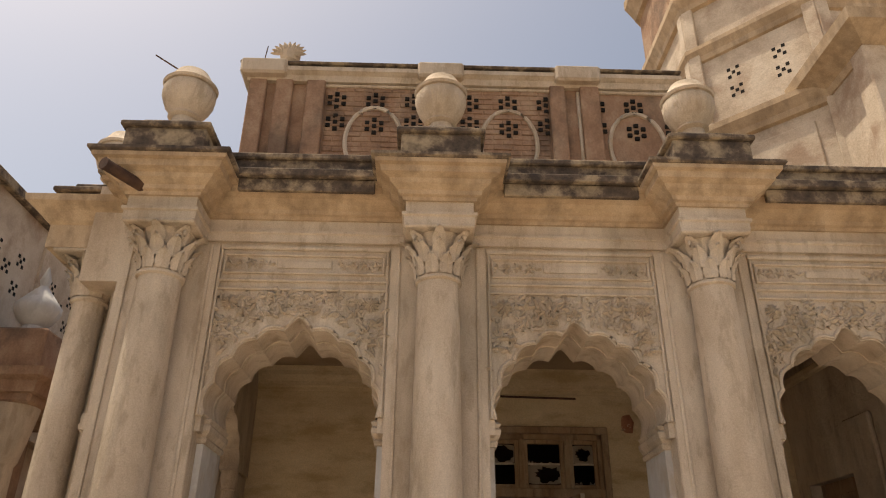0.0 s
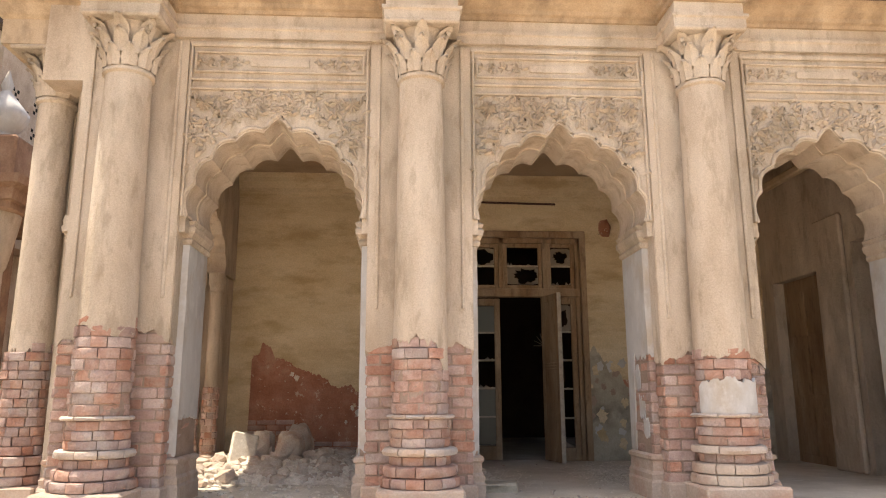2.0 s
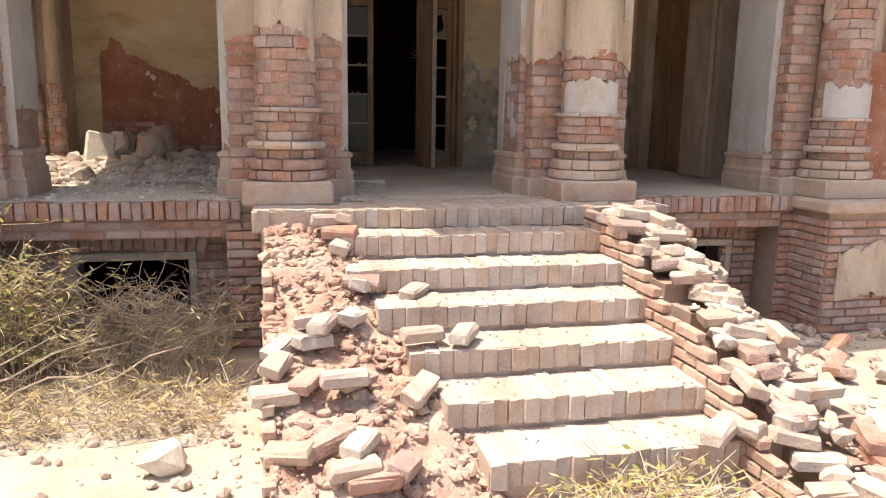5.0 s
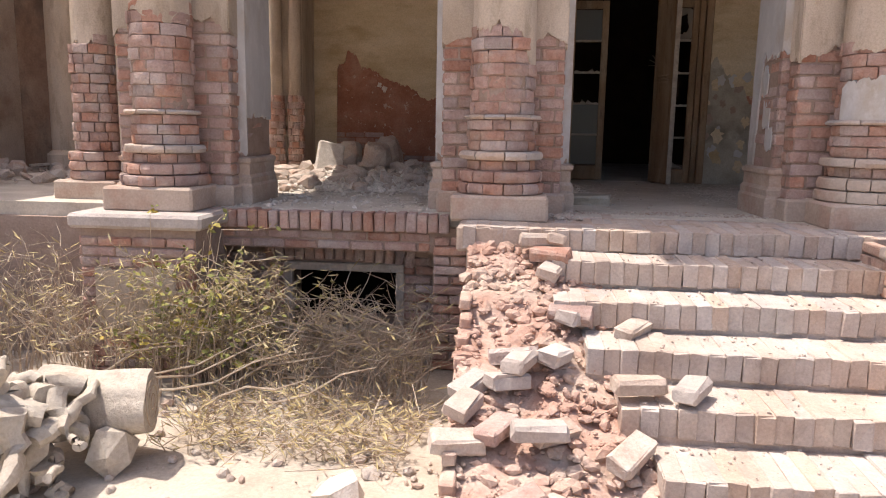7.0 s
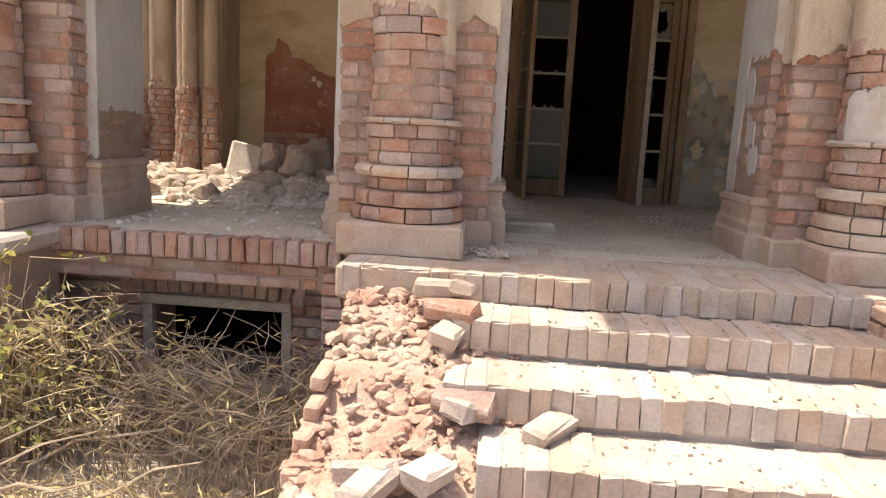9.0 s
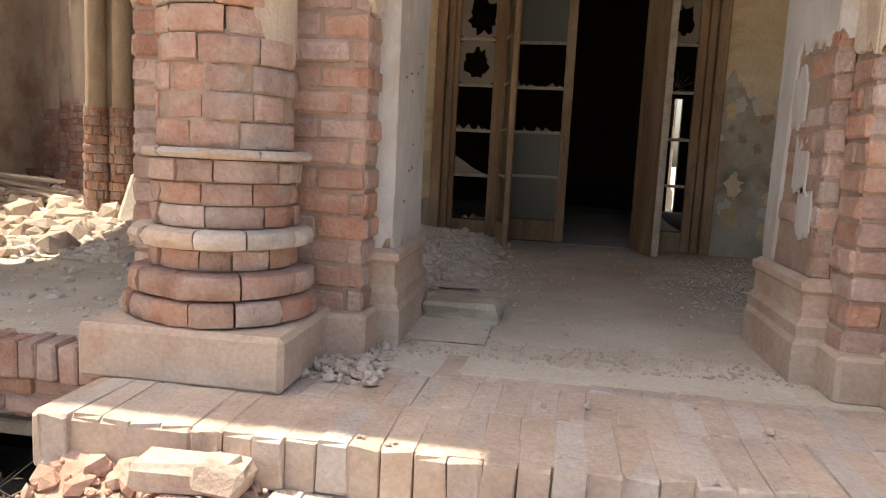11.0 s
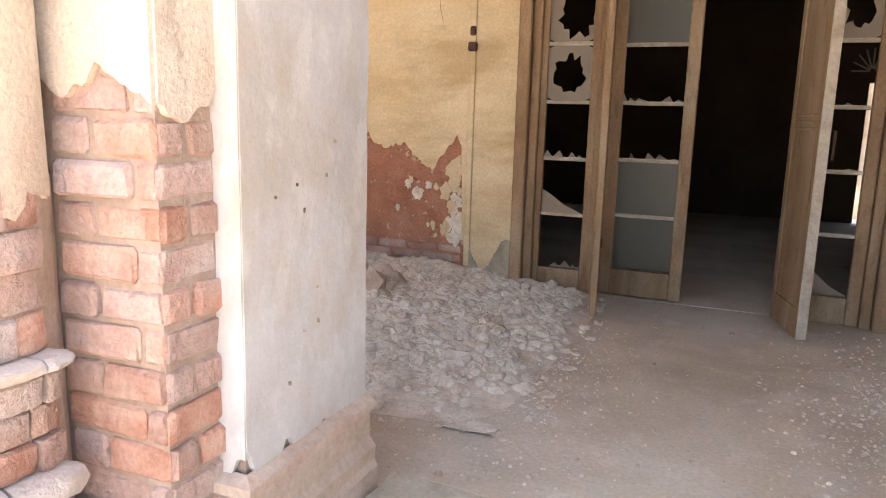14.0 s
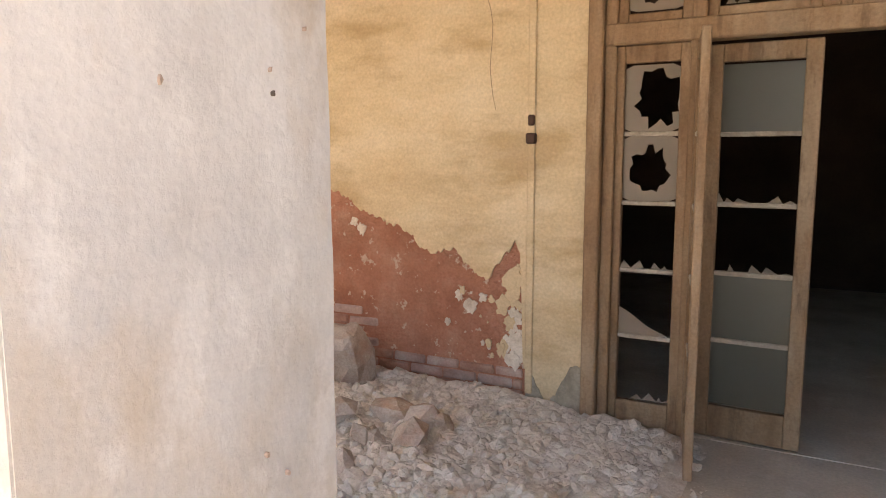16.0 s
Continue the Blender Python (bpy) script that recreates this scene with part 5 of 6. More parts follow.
# ---- upper storey and tower ----
UY = 7.5
up = thing("upper_storey", "weathered brick attic wall with pierced lattice and oval medallions", "building")
part("wall", Geo().box(-2.28, 3.2, UY, UY + 0.5, 4.3, 7.1), BRICK_FAR, up)
for x0, x1 in ((-2.36, -2.14), (-2.02, -1.80), (-1.62, -1.38), (0.0, 0.30), (1.55, 1.75), (1.95, 2.2)):
    part("pilaster", Geo().box(x0, x1, UY - 0.09, UY + 0.02, 4.3, 7.0, 0.015), BRICK_FAR, up)
part("coping", Geo().sweep([(-2.38, 8.0), (-2.38, UY - 0.05), (3.3, UY - 0.05)], [(-0.05, 6.98), (0.02, 6.98), (0.04, 7.06), (0.10, 7.10), (0.10, 7.16), (-0.05, 7.20)]), CREAM, up)
part("coping_top", Geo().box(-2.50, 3.3, UY - 0.17, UY + 0.5, 7.195, 7.24, 0.015), SOOT, up)
for x in (-2.2, 0.10, 1.9):
    part("coping_block", Geo().box(x - 0.28, x + 0.32, UY - 0.2, UY + 0.4, 7.02, 7.26, 0.03), CREAM, up)
bricks_wall(up, -1.36, -0.05, 5.55, 6.95, UY - 0.012, 0, 71, material=BRICK_FAR, w=0.24, h=0.078, limit=120)
bricks_wall(up, 0.32, 1.53, 5.55, 6.95, UY - 0.012, 0, 72, material=BRICK_FAR, w=0.24, h=0.078, limit=120)
for ox in (-0.72, 1.0, 2.65):
    part("medallion", Geo().tube([(ox + 0.36 * math.cos(a), UY - 0.01, 6.10 + 0.52 * math.sin(a)) for a in [2 * math.pi * k / 40 for k in range(41)]], 0.03, 6), CREAM, up, smooth=True)
    for sx in (-0.5, 0, 0.5):
        for dz in (0.0, 0.34):
            if abs(sx) < 0.1 and dz == 0:
                zz = 6.33
            else:
                zz = 6.38 + dz
            for ex, ez in ((0, 0), (0.085, 0.0), (-0.085, 0.0), (0, 0.1), (0, -0.1), (0.09, 0.05), (-0.09, 0.05), (0.09, -0.05), (-0.09, -0.05)):
                if (ex, ez) in ((0.085, 0.0), (-0.085, 0.0)):
                    continue
                # Black box on the brick face, coloured as the shade in a hole.
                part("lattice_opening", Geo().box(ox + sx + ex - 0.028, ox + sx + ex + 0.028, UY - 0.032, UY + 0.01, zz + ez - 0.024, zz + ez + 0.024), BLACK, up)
    part("panel_frame", Geo().box(ox - 0.74, ox - 0.70, UY - 0.04, UY + 0.01, 4.6, 6.95, 0.01).box(ox - 0.70, ox + 0.72, UY - 0.04, UY + 0.01, 6.93, 6.97, 0.01), CREAM, up)
g = Geo().lathe(-1.9, UY, [(0.05, 7.24), (0.07, 7.30), (0.12, 7.34), (0.14, 7.46), (0.05, 7.54)], 20)
for k in range(11):
    a = math.pi * k / 10
    leaf_relief(g, -1.9 + 0.08 * math.cos(a), 7.40 + 0.05 * math.sin(a), UY - 0.1, 0.16, a, 0.035)
solid("lotus_finial", g, CREAM, "small open lotus finial on the attic coping", "finial", smooth=True)
for p, q in (((-2.28, 7.6, 7.24), (-2.24, 7.6, 7.7)), ((-2.26, 5.35, 5.3), (-2.62, 5.3, 5.52)), ((-2.95, 6.0, 4.4), (-2.95, 6.0, 4.75))):
    solid("iron_spike", Geo().tube([p, q], 0.008, 5), IRON, "bent iron spike standing in the masonry", "spike", group="iron spikes")

tower = thing("corner_tower", "octagonal plastered corner tower with brick panels and lattice", "tower")
TX, TY, TR = 5.66, 8.6, 2.15


def octo(r, z0, z1):
    return Geo().lathe(TX, TY, [(r, z0), (r, z1)], 8, radians(22.5), radians(382.5))


part("shaft", octo(TR, 4.3, 8.7), TOWER, tower)
part("upper_shaft", octo(TR + 0.02, 8.7, 12.0), BRICK_FAR, tower)
for z0, h, d in ((6.35, 0.2, 0.14), (7.75, 0.16, 0.10), (8.7, 0.24, 0.16), (10.2, 0.4, 0.25)):
    part("string_course", Geo().lathe(TX, TY, [(TR - 0.05, z0 - 0.12), (TR + d * 0.4, z0 - 0.08), (TR + d * 0.5, z0), (TR + d, z0 + h * 0.6), (TR + d, z0 + h), (TR - 0.05, z0 + h + 0.02)], 8, radians(22.5), radians(382.5)), OCHRE, tower)
for k in range(8):
    a = radians(45 * k)
    ap_ = TR * math.cos(radians(22.5))
    m = Matrix.Translation((TX, TY, 0)) @ Matrix.Rotation(a, 4, "Z")

    def face_box(y0, y1, z0, z1, d0, d1):
        g = Geo().box(ap_ + d0, ap_ + d1, y0, y1, z0, z1, 0.01)
        g.v = [tuple(m @ Vector(p)) for p in g.v]
        return g
    for y0, y1 in ((-0.84, -0.68), (0.68, 0.84)):
        part("corner_pilaster", face_box(y0, y1, 4.4, 8.7, -0.02, 0.06), TOWER, tower)
    part("brick_panel", face_box(-0.45, 0.45, 8.95, 10.0, -0.02, 0.03), BRICK_FAR, tower)
    part("panel", face_box(-0.5, 0.5, 4.8, 6.1, -0.02, 0.025), TOWER, tower)
    for yy in (-0.3, 0.3):
        for zz in (7.0, 7.3):
            for ey, ez in ((0, 0), (0.06, 0.06), (-0.06, 0.06), (0.06, -0.06), (-0.06, -0.06)):
                # Hole shade painted as a black box set on the tower face.
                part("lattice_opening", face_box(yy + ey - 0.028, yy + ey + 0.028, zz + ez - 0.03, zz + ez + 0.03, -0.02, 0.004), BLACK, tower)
buttress = thing("tower_buttress", "square plastered turret with a brick cornice beside the tower", "turret")
part("shaft", Geo().box(4.75, 6.6, 5.9, 7.2, 4.4, 6.55, 0.02), TOWER, buttress)
part("pilaster", Geo().box(4.68, 4.95, 5.84, 6.1, 4.4, 6.4, 0.02), TOWER, buttress)
part("cornice", Geo().sweep([(4.75, 7.2), (4.75, 5.9), (6.7, 5.9)], [(-0.1, 6.3), (0.02, 6.32), (0.05, 6.4), (0.2, 6.5), (0.3, 6.55), (0.32, 6.68), (-0.1, 6.7)]), OCHRE, buttress)

# ---- ruined parapets of the stairs ----
def loose_brick_mesh(seed, mat_):
    rr = random.Random(seed)
    g = Geo().box(-0.115, 0.115, -0.056, 0.056, 0, 0.07, 0.012)
    cut = rr.random()
    g.v = [(x * (0.62 if cut < 0.35 and x > 0 else 1) + rr.uniform(-0.008, 0.008), y + rr.uniform(-0.008, 0.008), z + rr.uniform(-0.007, 0.007)) for x, y, z in g.v]
    return g.data("loose_brick", mat_)


LOOSE = [loose_brick_mesh(900 + k, (STEP, RUB, BRICK)[k % 3]) for k in range(9)]


def loose(x, y, z, rx, ry, rz, k, name="loose_brick", label="loose dusty brick fallen beside the steps", group="fallen bricks"):
    o = new(name, LOOSE[k % 9])
    o.matrix_basis = pose(x, y, z, rx, ry, rz)
    return tagged(o, label, "brick", group)


def stair_line(y):
    """Height of the sloping rubble beside the flight."""
    return -0.08 - (4.95 - y) * 0.425


def heap(name, x0, x1, y0, y1, fz, count, r0, r1, material, seed, label, dome=None, sink=0.25):
    rr = random.Random(seed)
    g = Geo()
    for _ in range(count):
        x, y = rr.uniform(x0, x1), rr.uniform(y0, y1)
        r = r0 + (r1 - r0) * rr.random() ** 3
        if dome and rr.random() > dome(x, y):
            continue
        g.chunk(x, y, fz(x, y) + r * sink, r, rr)
    return solid(name, g, material, label, "rubble", kind="stuff")


left_wall = thing("stair_parapet", "collapsed brick and rubble parapet on one side of the steps", "parapet", group="stair parapets")
part("core", sheet(-0.08, 1.25, 2.6, 4.98, 46, 80, lambda x, y: max(GROUND - 0.02, stair_line(y) - 0.02 - 0.22 * max(0, x - 0.36) - (0.6 if x < -0.06 else 0) + 0.05 * noise.noise((x * 6, y * 6, 9)))), RUB_RED, left_wall, "crumbling brick rubble", smooth=False)
part("side", Geo().box(-0.06, 0.30, 3.1, 5.0, GROUND - 0.1, GROUND + 0.25).box(-0.06, 0.3, 4.0, 5.0, GROUND, -0.62).box(-0.06, 0.3, 4.5, 5.0, GROUND, -0.32), MORTAR, left_wall)
bricks_wall(left_wall, 2.95, 5.0, GROUND, -0.1, -0.085, -90, 51, axis="y", top=lambda y: stair_line(y) + 0.02, limit=220, material=RUB_RED, miss=0.05)
part("end_slab", Geo().box(-0.16, 0.28, 4.92, 5.22, -0.16, -0.003, 0.015), STONE, left_wall, "plastered end block of the landing")
heap("stair_rubble", -0.08, 1.0, 2.6, 4.9, lambda x, y: max(stair_line(y) - 0.22 * max(0, x - 0.38), GROUND), 2600, 0.006, 0.055, RUB_RED, 61, "crumbled brick rubble spilling over the steps", lambda x, y: 1.0 if x < 0.45 else 0.6, sink=-0.2)
rr = random.Random(62)
for k in range(20):
    y = rr.uniform(2.75, 4.85)
    x = rr.uniform(-0.05, 0.40) if k % 3 else rr.uniform(0.3, 0.85)
    z = max(stair_line(y) - 0.22 * max(0, x - 0.4), GROUND) + rr.uniform(-0.02, 0.03)
    loose(x, y, z, rr.uniform(-18, 18), rr.uniform(-18, 18), rr.uniform(0, 180), rr.randrange(9))
for x, y, z, a in ((0.33, 4.80, -0.09, 4), (0.22, 3.80, -0.50, 70), (0.30, 3.40, -0.66, 5), (0.74, 3.72, -0.56, 10), (0.97, 3.72, -0.57, 60), (0.30, 2.95, -0.9, 8), (0.05, 2.72, -1.05, 80), (0.28, 2.68, -1.05, 95), (2.0, 2.9, -0.86, 40), (2.15, 2.95, -0.86, 120)):
    loose(x, y, z, 0, 0, a, 0)

right_wall = thing("stair_parapet", "stepped broken brick parapet descending beside the steps", "parapet", group="stair parapets")


def right_top(y):
    return -0.02 if y > 4.55 else -0.02 - (4.55 - y) * 0.47


for k in range(10):
    y0 = 2.45 + 0.25 * k
    part("core_block", Geo().box(2.20 + 0.03 * (9 - k), 2.60 + 0.03 * (9 - k), y0, y0 + 0.25, GROUND - 0.1, right_top(y0) - 0.06), MORTAR, right_wall)
bricks_wall(right_wall, 2.45, 5.0, GROUND, 0, 2.165, 90 + 180, 52, axis="y", top=lambda y: right_top(y) - 0.01, limit=280, material=RUB_RED)
bricks_wall(right_wall, 2.40, 2.90, GROUND, -0.95, 2.44, 0, 53, material=STEP, top=lambda x: right_top(2.45) - 0.02)
rr = random.Random(63)
for k in range(46):
    y = 2.5 + 2.5 * k / 46
    x = 2.27 + rr.uniform(-0.06, 0.38) + 0.10 * (4.9 - y) / 2
    o = new("capping_brick", LOOSE[rr.randrange(9)])
    o.parent = right_wall
    o.matrix_basis = pose(x, y, right_top(y) - 0.05 + rr.uniform(-0.03, 0.035), rr.uniform(-12, 12), rr.uniform(-12, 12), rr.choice((0, 90)) + rr.uniform(-25, 25))
heap("parapet_rubble", 2.35, 3.1, 2.4, 4.6, lambda x, y: max(GROUND, right_top(y) - 0.06 - 1.1 * max(0, x - 2.65)), 420, 0.015, 0.10, RUB, 64, "pale broken masonry on the stair parapet")
for k in range(22):
    x, y = rr.uniform(2.8, 4.2), rr.uniform(2.4, 4.6)
    loose(x, y, GROUND + rr.uniform(0, 0.08), rr.uniform(-20, 20), rr.uniform(-20, 20), rr.uniform(0, 180), rr.randrange(9))
heap("dust_on_steps", 0.6, 2.15, 3.0, 5.0, lambda x, y: next((z for yy, z in zip(STEP_Y, STEP_Z) if y > yy), GROUND), 900, 0.003, 0.012, STEP, 65, "brick crumbs on the treads")
heap("ground_rubble", -2.6, 0.3, 2.2, 5.2, lambda x, y: ground_z(x, y), 900, 0.008, 0.06, RUB, 66, "stones and crumbs on the dry earth", lambda x, y: 0.4 + 0.6 * (x > -0.7))
heap("ground_rubble", 2.6, 6.0, 2.0, 5.2, lambda x, y: ground_z(x, y), 700, 0.01, 0.12, RUB, 67, "broken pale masonry on the ground")
heap("ground_rubble", 0.2, 2.6, 1.6, 2.95, lambda x, y: ground_z(x, y), 600, 0.008, 0.05, RUB_RED, 68, "brick crumbs at the foot of the steps")
g = Geo().chunk(-0.55, 3.55, GROUND + 0.06, 0.17, random.Random(7), 0.8)
solid("stone", g, RUB_GREY, "grey broken stone on the dry earth", "stone")

# ---- veranda floor debris ----
def mound(x0, x1, y0, y1, h, seed):
    def fz(x, y):
        u, w = (x - (x0 + x1) / 2) / ((x1 - x0) / 2), (y - (y0 + y1) / 2) / ((y1 - y0) / 2)
        d = max(0.0, 1 - u * u) * max(0.0, 1 - w * w)
        return max(-0.01, h * d ** 0.7 + (0.04 * noise.noise((x * 4, y * 4, seed)) + 0.022 * noise.noise((x * 13, y * 13, seed)) + 0.012 * noise.noise((x * 31, y * 31, seed))) * min(1, 3 * d) - 0.01)
    return fz


mz = mound(-3.2, 0.80, 6.9, 11.3, 0.15, 2)
solid("rubble_mound", sheet(-2.3, 0.84, 6.95, 9.2, 200, 146, mz), RUB_GREY, "heap of lime rubble against the wall", "rubble", kind="stuff")
heap("rubble_mound", -2.3, 0.86, 6.9, 9.15, mz, 11000, 0.003, 0.055, RUB_GREY, 71, "broken lime plaster and brick lumps", lambda x, y: 1.0 if mz(x, y) > 0.02 else 0.2, sink=0.02)
heap("rubble_mound", -2.3, -0.4, 6.9, 8.6, mz, 160, 0.05, 0.15, RUB, 72, "larger broken lumps of masonry", lambda x, y: 1.0 if mz(x, y) > 0.02 else 0.3)
fine = lambda x, y: math.exp(-(((x - 0.55) / 0.42) ** 2 + ((y - 7.6) / 0.75) ** 2))
heap("floor_grit", -0.3, 1.5, 6.6, 9.0, lambda x, y: 0.0, 14000, 0.002, 0.009, RUB_GREY, 73, "fine lime grit scattered on the floor", fine)
finr = lambda x, y: math.exp(-(((x - 2.38) / 0.46) ** 2 + ((y - 7.5) / 0.95) ** 2))
heap("floor_grit", 1.6, 3.2, 6.2, 9.1, lambda x, y: 0.0, 15000, 0.003, 0.012, RUB_GREY, 74, "fine lime grit scattered on the floor", finr)
heap("floor_grit", 0.5, 2.1, 5.2, 8.8, lambda x, y: 0.0, 170, 0.004, 0.02, RUB, 75, "crumbs scattered over the floor")
heap("floor_grit", -1.9, -0.3, 5.55, 7.2, lambda x, y: 0.0, 500, 0.005, 0.03, RUB_GREY, 76, "crumbs scattered over the floor")
heap("floor_grit", 0.45, 2.4, 5.72, 5.98, lambda x, y: 0.0, 1100, 0.004, 0.013, RUB, 77, "crumbs along the floor joint")
heap("terrace_rubble", -6.2, -2.4, 6.9, 14.0, lambda x, y: 0.02, 1200, 0.02, 0.16, RUB, 78, "sunlit broken masonry on the terrace")

blk = Geo().box(-0.17, 0.17, -0.10, 0.10, 0, 0.085, 0.02)
rr = random.Random(5)
blk.v = [(x + rr.uniform(-0.02, 0.02), y + rr.uniform(-0.02, 0.02), z + rr.uniform(-0.01, 0.01)) for x, y, z in blk.v]
ob = solid("stone_block", blk, GREY_PLASTER, "dusty broken stone block lying on the veranda floor", "stone")
ob.matrix_basis = pose(0.765, 6.33, 0, 0, 0, -4)
g = sheet(0.56, 0.90, 5.88, 6.28, 6, 6, lambda x, y: 0.010 + 0.003 * noise.noise((x * 9, y * 9, 1)))
g.box(0.56, 0.90, 5.88, 6.28, -0.005, 0.006)
solid("floor_slab", g, FLOOR, "loose cement slab lifted off the floor", "slab")
g = sheet(0.57, 0.77, 7.03, 7.12, 14, 8, lambda x, y: 0.012 + 0.012 * abs(noise.noise((x * 22, y * 30, 5))) + 0.03 * max(0.0, x - 0.70))
pm = solid("torn_paper", g, RUB_GREY, "crumpled torn paper on the floor", "paper")
pm.location = (0, -0.1, 0)
sl = pm.modifiers.new("thickness", "SOLIDIFY")
sl.thickness = 0.002


def sack(x, y, z, r, h, lean):
    g = Geo().lathe(0, 0, [(r * 0.8, 0), (r, h * 0.25), (r * 0.97, h * 0.55), (r * 0.86, h * 0.85), (r * 0.6, h * 0.98), (r * 0.1, h)], 14)
    g.v = [(px * (1 + 0.5 * noise.noise((px * 7 + x, py * 7, pz * 5))), py * (1 + 0.5 * noise.noise((py * 7, pz * 6, x))), pz * (1 + 0.15 * noise.noise((px * 9, py * 9, 2 + x)))) for px, py, pz in g.v]
    o = solid("rubble_lump", g, RUB, "rounded pale lump of fallen masonry on the heap", "rubble", group="masonry lumps")
    o.matrix_basis = pose(x, y, z, lean, lean * 0.6, 30 * x)


sack(-1.24, 8.95, 0.06, 0.15, 0.42, 10)
sack(-1.62, 8.4, 0.10, 0.15, 0.34, -14)
sack(-1.28, 8.3, 0.12, 0.16, 0.30, 5)
o = solid("fallen_slab", Geo().box(-0.14, 0.14, -0.04, 0.04, 0, 0.42, 0.02), RUB_GREY, "broken slab leaning on the rubble heap", "slab")
o.matrix_basis = pose(-1.75, 8.0, 0.03, -24, 12, 20)

# ---- felled trunk ----
log = thing("felled_trunk", "bleached sawn tree trunk with gnarled roots on the earth", "log")
v, f = [], []
for i in range(13):
    t = i / 12
    px, py, pz = -1.57 - 0.62 * t, 3.86 + 0.10 * t, -0.78 - 0.08 * t
    r = 0.145 + 0.05 * t
    for k in range(36):
        a = 2 * math.pi * k / 36
        q = r * (1 + 0.22 * noise.noise((math.cos(a) * 1.3 + px, math.sin(a) * 1.3, px * 2.2)) + 0.05 * noise.noise((a * 5, px * 2, 4)))
        v.append((px + q * 0.25 * math.cos(a) + (0.01 * noise.noise((a * 2, 1, 1))), py - q * math.cos(a), pz + q * math.sin(a)))
f = [(i * 36 + k, i * 36 + (k + 1) % 36, (i + 1) * 36 + (k + 1) % 36, (i + 1) * 36 + k) for i in range(12) for k in range(36)]
f += [tuple(range(36)), tuple(12 * 36 + k for k in range(36))]
trunk = part("trunk", Geo().add(v, f), WOOD_PALE, log, "bleached trunk with a sawn end", smooth=True)
g = Geo()
for rr_ in (0.04, 0.08, 0.12):
    g.tube([(-1.563 + rr_ * 0.25 * math.cos(a), 3.86 - rr_ * math.cos(a), -0.78 + rr_ * math.sin(a)) for a in [2 * math.pi * k / 24 for k in range(25)]], 0.0025, 4)
part("growth_ring", g, TWIG, trunk)
rr = random.Random(8)
for k in range(30):
    p = Vector((rr.uniform(-2.25, -1.85), rr.uniform(3.35, 3.75), rr.uniform(-0.95, -0.62)))
    d = Vector((rr.gauss(-0.05, 0.5), rr.gauss(-0.25, 0.45), rr.gauss(-0.05, 0.5))).normalized()
    L_, r0 = rr.uniform(0.25, 0.6), rr.uniform(0.035, 0.075)
    pp, ra = [], []
    for i in range(9):
        pp.append((p.x, p.y, max(p.z, GROUND + 0.03)))
        ra.append(r0 * (1 - 0.08 * i) * (1 + 0.35 * noise.noise((k * 3.1, i * 0.8, 2))))
        d = (d + Vector((rr.gauss(0, 0.28), rr.gauss(0, 0.28), rr.gauss(0, 0.28)))).normalized()
        p = p + d * L_ / 8
    gq = Geo().tube(pp, ra, 11)
    gq.v = [(x + 0.03 * noise.noise((x * 16, y * 16, z * 6)), y + 0.03 * noise.noise((y * 16, z * 9, x * 16)), z + 0.012 * noise.noise((z * 14, x * 14, 5))) for x, y, z in gq.v]
    part("root", gq, WOOD_PALE, log, smooth=True)
part("broken_stub", Geo().chunk(-1.70, 3.72, -0.98, 0.17, random.Random(6), 1.0), WOOD_PALE, log)

# ---- dry shrubs ----
def shrub(name, x0, x1, y0, y1, n, height, seed, label, leaves, straw, spread=0.5):
    rr = random.Random(seed)
    s = thing(name, label, "shrub")
    tw, lf, st = Geo(), Geo(), Geo()
    for _ in range(n):
        x, y = rr.uniform(x0, x1), rr.uniform(y0, y1)
        z = ground_z(x, y) - 0.02
        h = height * rr.uniform(0.4, 1.0)
        dx, dy = rr.gauss(0, spread), rr.gauss(0, spread * 0.5) - 0.05
        pp = []
        for i in range(6):
            t = i / 5
            pp.append((x + dx * t * t * h + rr.uniform(-0.02, 0.02), y + dy * t * t * h + rr.uniform(-0.02, 0.02), z + h * (t - 0.25 * t * t * abs(dx))))
        tw.tube(pp, [0.006 * (1 - 0.7 * i / 5) * rr.uniform(0.6, 1.1) for i in range(6)], 3)
        for b in range(3):
            q = pp[rr.randrange(2, 6)]
            e = Vector((rr.gauss(0, 0.16), rr.gauss(0, 0.10), rr.uniform(-0.02, 0.18)))
            m1 = Vector(q) + e * 0.5 + Vector((rr.uniform(-.02, .02), 0, rr.uniform(-.02, .02)))
            tw.tube([q, m1, Vector(q) + e], [0.003, 0.0025, 0.0015], 3)
            for target, cnt, ln in ((lf, leaves, 0.045), (st, straw, 0.085)):
                for _l in range(cnt):
                    c = Vector(q) + e * rr.random()
                    a, tl = rr.uniform(0, 6.28), rr.uniform(-0.7, 0.9)
                    l = ln * rr.uniform(0.5, 1.2)
                    d = Vector((math.cos(a) * math.cos(tl), math.sin(a) * math.cos(tl), math.sin(tl)))
                    w = d.orthogonal().normalized() * l * (0.28 if target is lf else 0.055)
                    target.add([c, c + d * l * 0.5 + w, c + d * l, c + d * l * 0.5 - w], [(0, 1, 2, 3)])
    part("stem_tangle", tw, TWIG, s)
    if lf.v:
        part("foliage", lf, LEAF, s, "few yellow green leaves")
    if st.v:
        part("dry_foliage", st, STRAW, s, "dry straw coloured leaves")


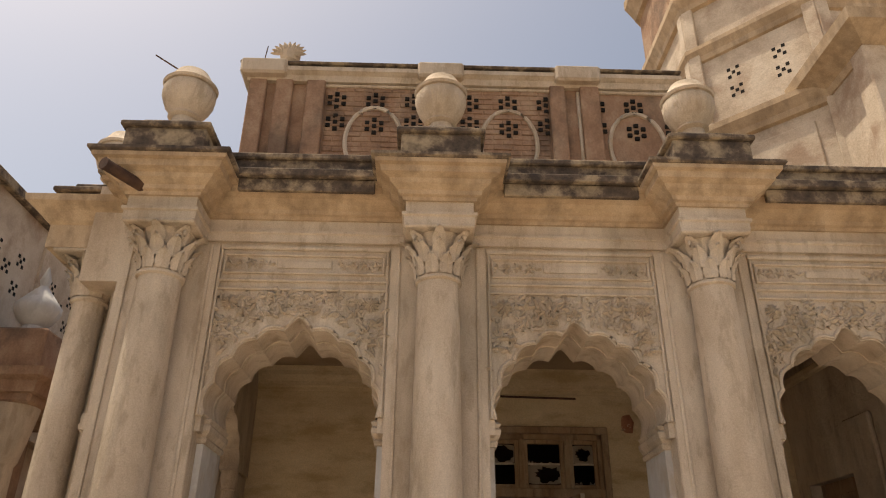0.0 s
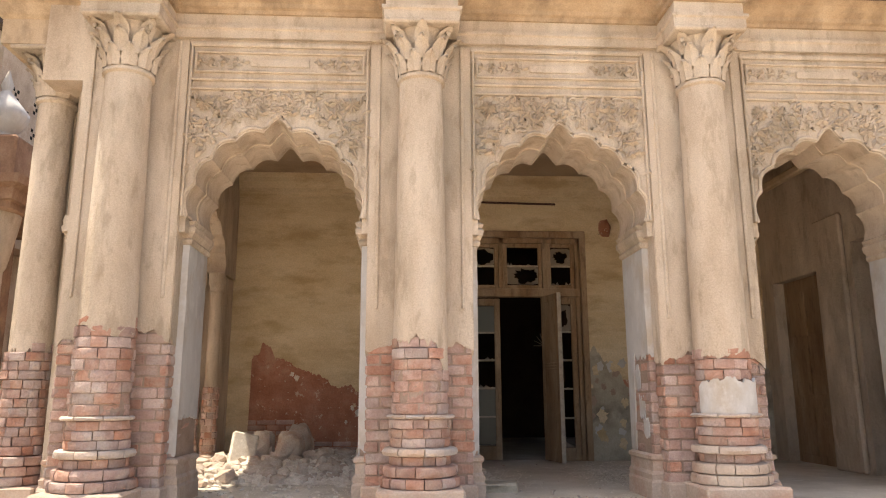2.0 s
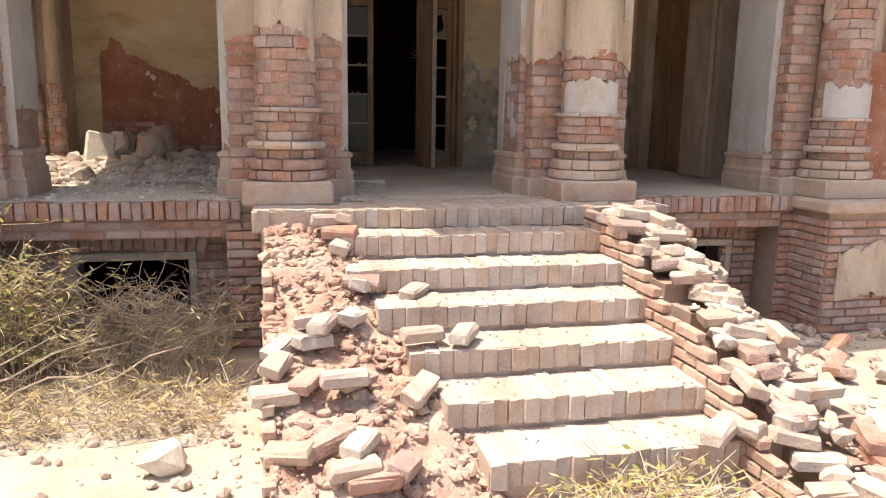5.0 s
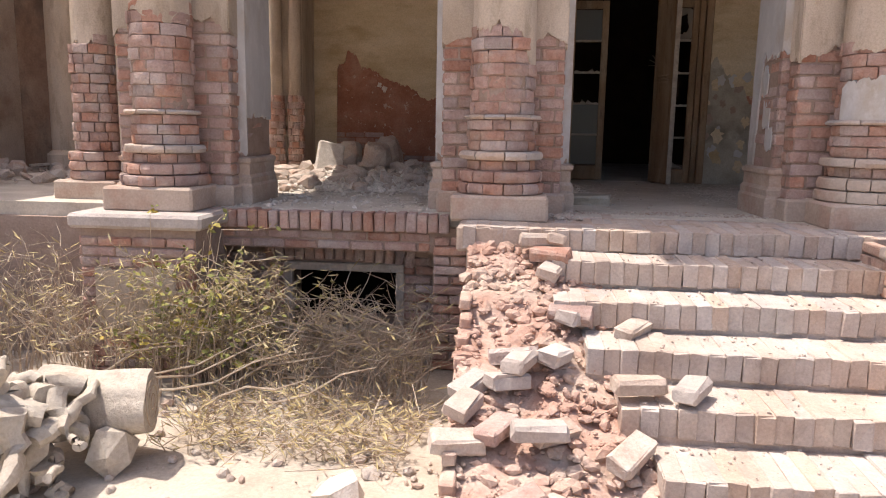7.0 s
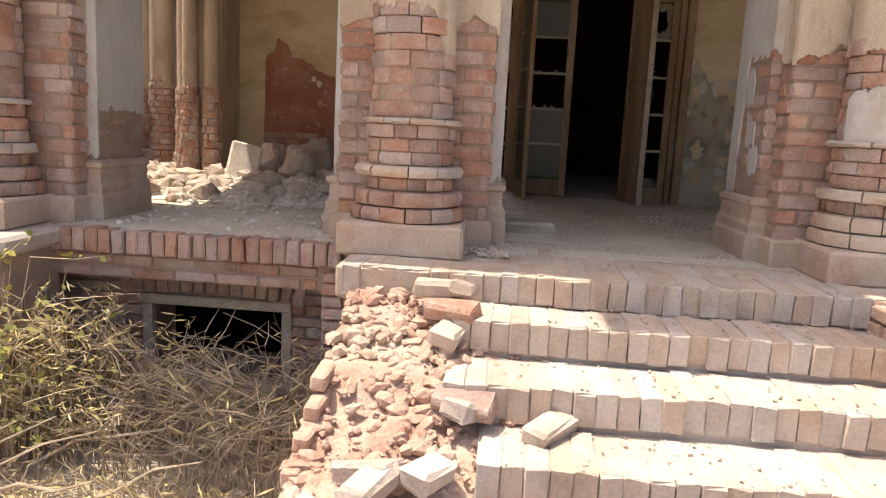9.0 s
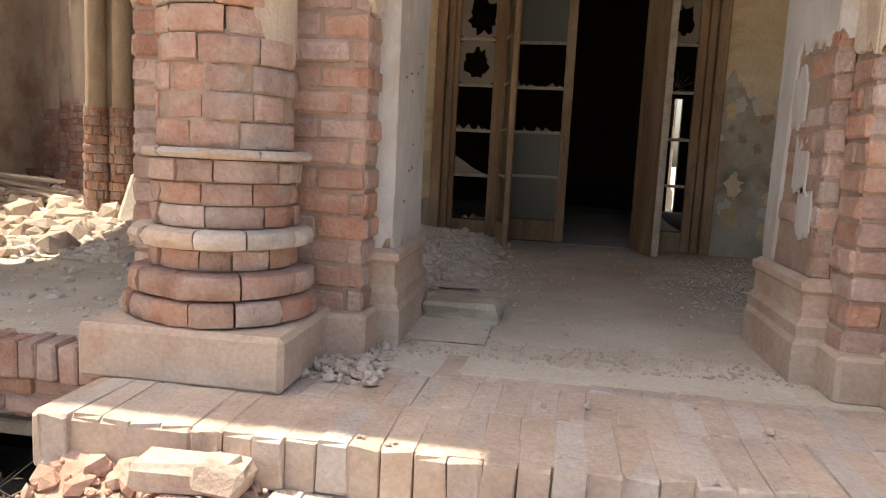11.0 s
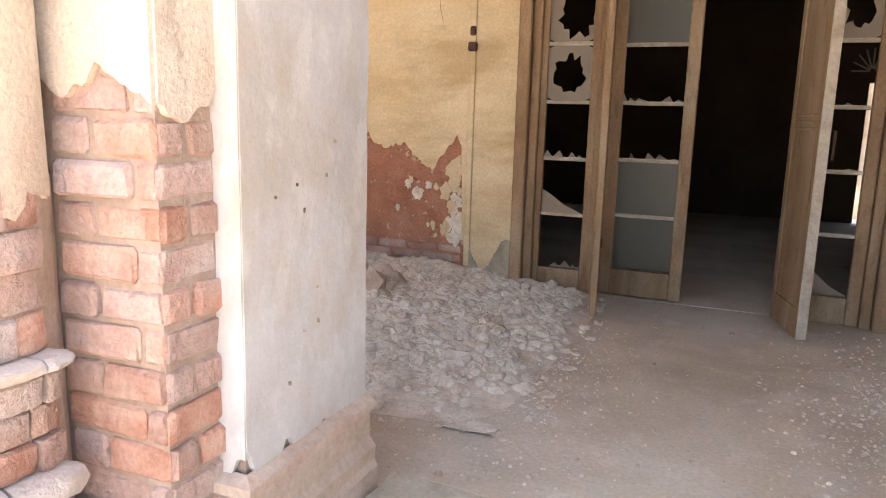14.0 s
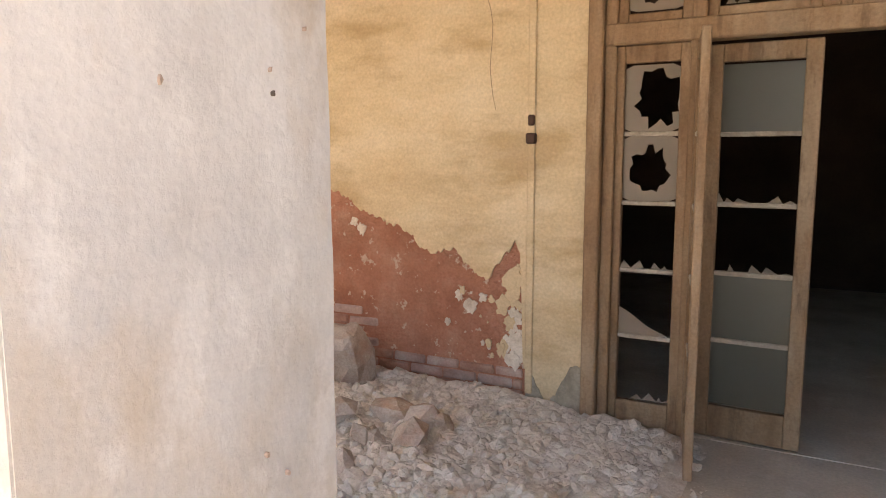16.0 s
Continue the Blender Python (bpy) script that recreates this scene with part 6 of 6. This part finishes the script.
shrub("dry_shrub", -2.3, -1.3, 4.75, 5.35, 150, 0.85, 81, "straw coloured dry weeds with some green leaves before the plinth", 1, 6, 0.24)
shrub("dry_shrub", -1.35, -0.35, 4.7, 5.5, 210, 0.70, 82, "bare grey brown twigs in front of the basement window", 0, 1, 0.5)
shrub("dry_shrub", -3.6, -2.2, 4.6, 5.4, 130, 1.0, 83, "tangled bare dry weeds beside the column", 0, 2, 0.4)
shrub("green_shoot", -2.0, -1.5, 4.65, 4.95, 26, 1.2, 84, "upright shoot with yellow green leaves", 7, 0, 0.15)
shrub("dry_grass", -1.6, -0.3, 3.9, 4.7, 150, 0.18, 85, "low dry grass on the earth", 0, 3, 0.5)
shrub("dry_grass", 1.2, 1.9, 2.5, 2.9, 40, 0.22, 86, "small dry tuft at the foot of the steps", 1, 3, 0.5)
rr = random.Random(87)
for k in range(9):
    x, y = rr.uniform(-2.6, -0.8), rr.uniform(4.3, 5.0)
    a = rr.uniform(-0.5, 0.5)
    L = rr.uniform(0.6, 1.3)
    pp = [(x + L * t * math.cos(a), y + L * t * math.sin(a) * 0.5, ground_z(x, y) + 0.10 + 0.28 * t + 0.04 * math.sin(t * 7 + k)) for t in (0, 0.25, 0.5, 0.75, 1)]
    solid("dead_branch", Geo().tube(pp, [0.009, 0.008, 0.007, 0.006, 0.003], 5), TWIG, "long bare dead branch lying in the weeds", "branch", group="dead branches")

heap("floor_grit", 0.36, 0.62, 5.35, 5.85, lambda x, y: 0.0, 260, 0.006, 0.03, RUB, 79, "flakes of plaster at the foot of the pier")

# ---- timber trestle and boards on the terrace ----
tr = thing("timber_trestle", "rough timber trestle standing on the sunlit terrace", "trestle")
for x, y in ((-3.36, 8.03), (-4.5, 8.55)):
    part("post", Geo().box(x - 0.035, x + 0.035, y - 0.035, y + 0.035, 0.0, 0.90, 0.006), WOOD_PALE, tr)
g = Geo().tube([(-3.28, 7.98, 0.90), (-4.62, 8.60, 0.90)], 0.04, 4).tube([(-3.36, 8.03, 0.25), (-4.5, 8.55, 0.28)], 0.03, 4)
part("rail", g, WOOD_PALE, tr)
rr = random.Random(91)
for k in range(7):
    o = solid("board", Geo().box(-0.6, 0.6, -0.05, 0.05, 0, 0.03, 0.004), WOOD_PALE, "bleached loose board on the terrace rubble", "board", group="loose boards")
    o.matrix_basis = pose(-4.4 + rr.uniform(-0.7, 0.7), 9.3 + rr.uniform(-0.5, 0.6), 0.10 + 0.03 * k, rr.uniform(-4, 4), rr.uniform(-6, 6), rr.uniform(-50, 50))

# brick footed columns of the further arcade
for k, (x, y, r) in enumerate(((-3.08, 10.0, 0.15), (-3.55, 10.3, 0.15), (-4.02, 10.75, 0.17), (-4.7, 11.5, 0.17), (-5.4, 12.2, 0.2), (-6.1, 12.3, 0.2))):
    c = thing("arcade_column", "far arcade column with plaster above a bare brick foot", "column", group="far arcade columns")
    part("shaft", Geo().lathe(x, y, [(r * 0.9, 0.95), (r * 0.88, 3.9)], 24), CREAM, c, smooth=True)
    part("core", Geo().lathe(x, y, [(r * 0.8, 0.0), (r * 0.8, 1.0)], 20), MORTAR, c)
    ring_bricks(c, x, y, r * 1.25, 0.0, 0.22, 950 + k, n=5, depth=0.08)
    ring_bricks(c, x, y, r, 0.22, 1.1, 960 + k, n=4, depth=0.06, top=lambda a: 1.0 + 0.08 * math.sin(3 * a))
part_wall = thing("wall_far", "far brick wall of the courtyard arcade", "wall", kind="structure")
part("wall", Geo().box(-6.3, -3.2, 13.6, 14.0, 0, 4.2), TOWER, part_wall)
for x in (-6.0, -5.2, -4.4, -3.6):
    part("pilaster", Geo().box(x - 0.16, x + 0.16, 13.42, 13.62, 0, 4.2, 0.03), CREAM, part_wall)
bricks_wall(part_wall, -6.3, -3.2, 0.0, 1.1, 13.585, 0, 97, top=lambda u: 0.95 + 0.12 * noise.noise((u * 2, 5, 0)), limit=220)
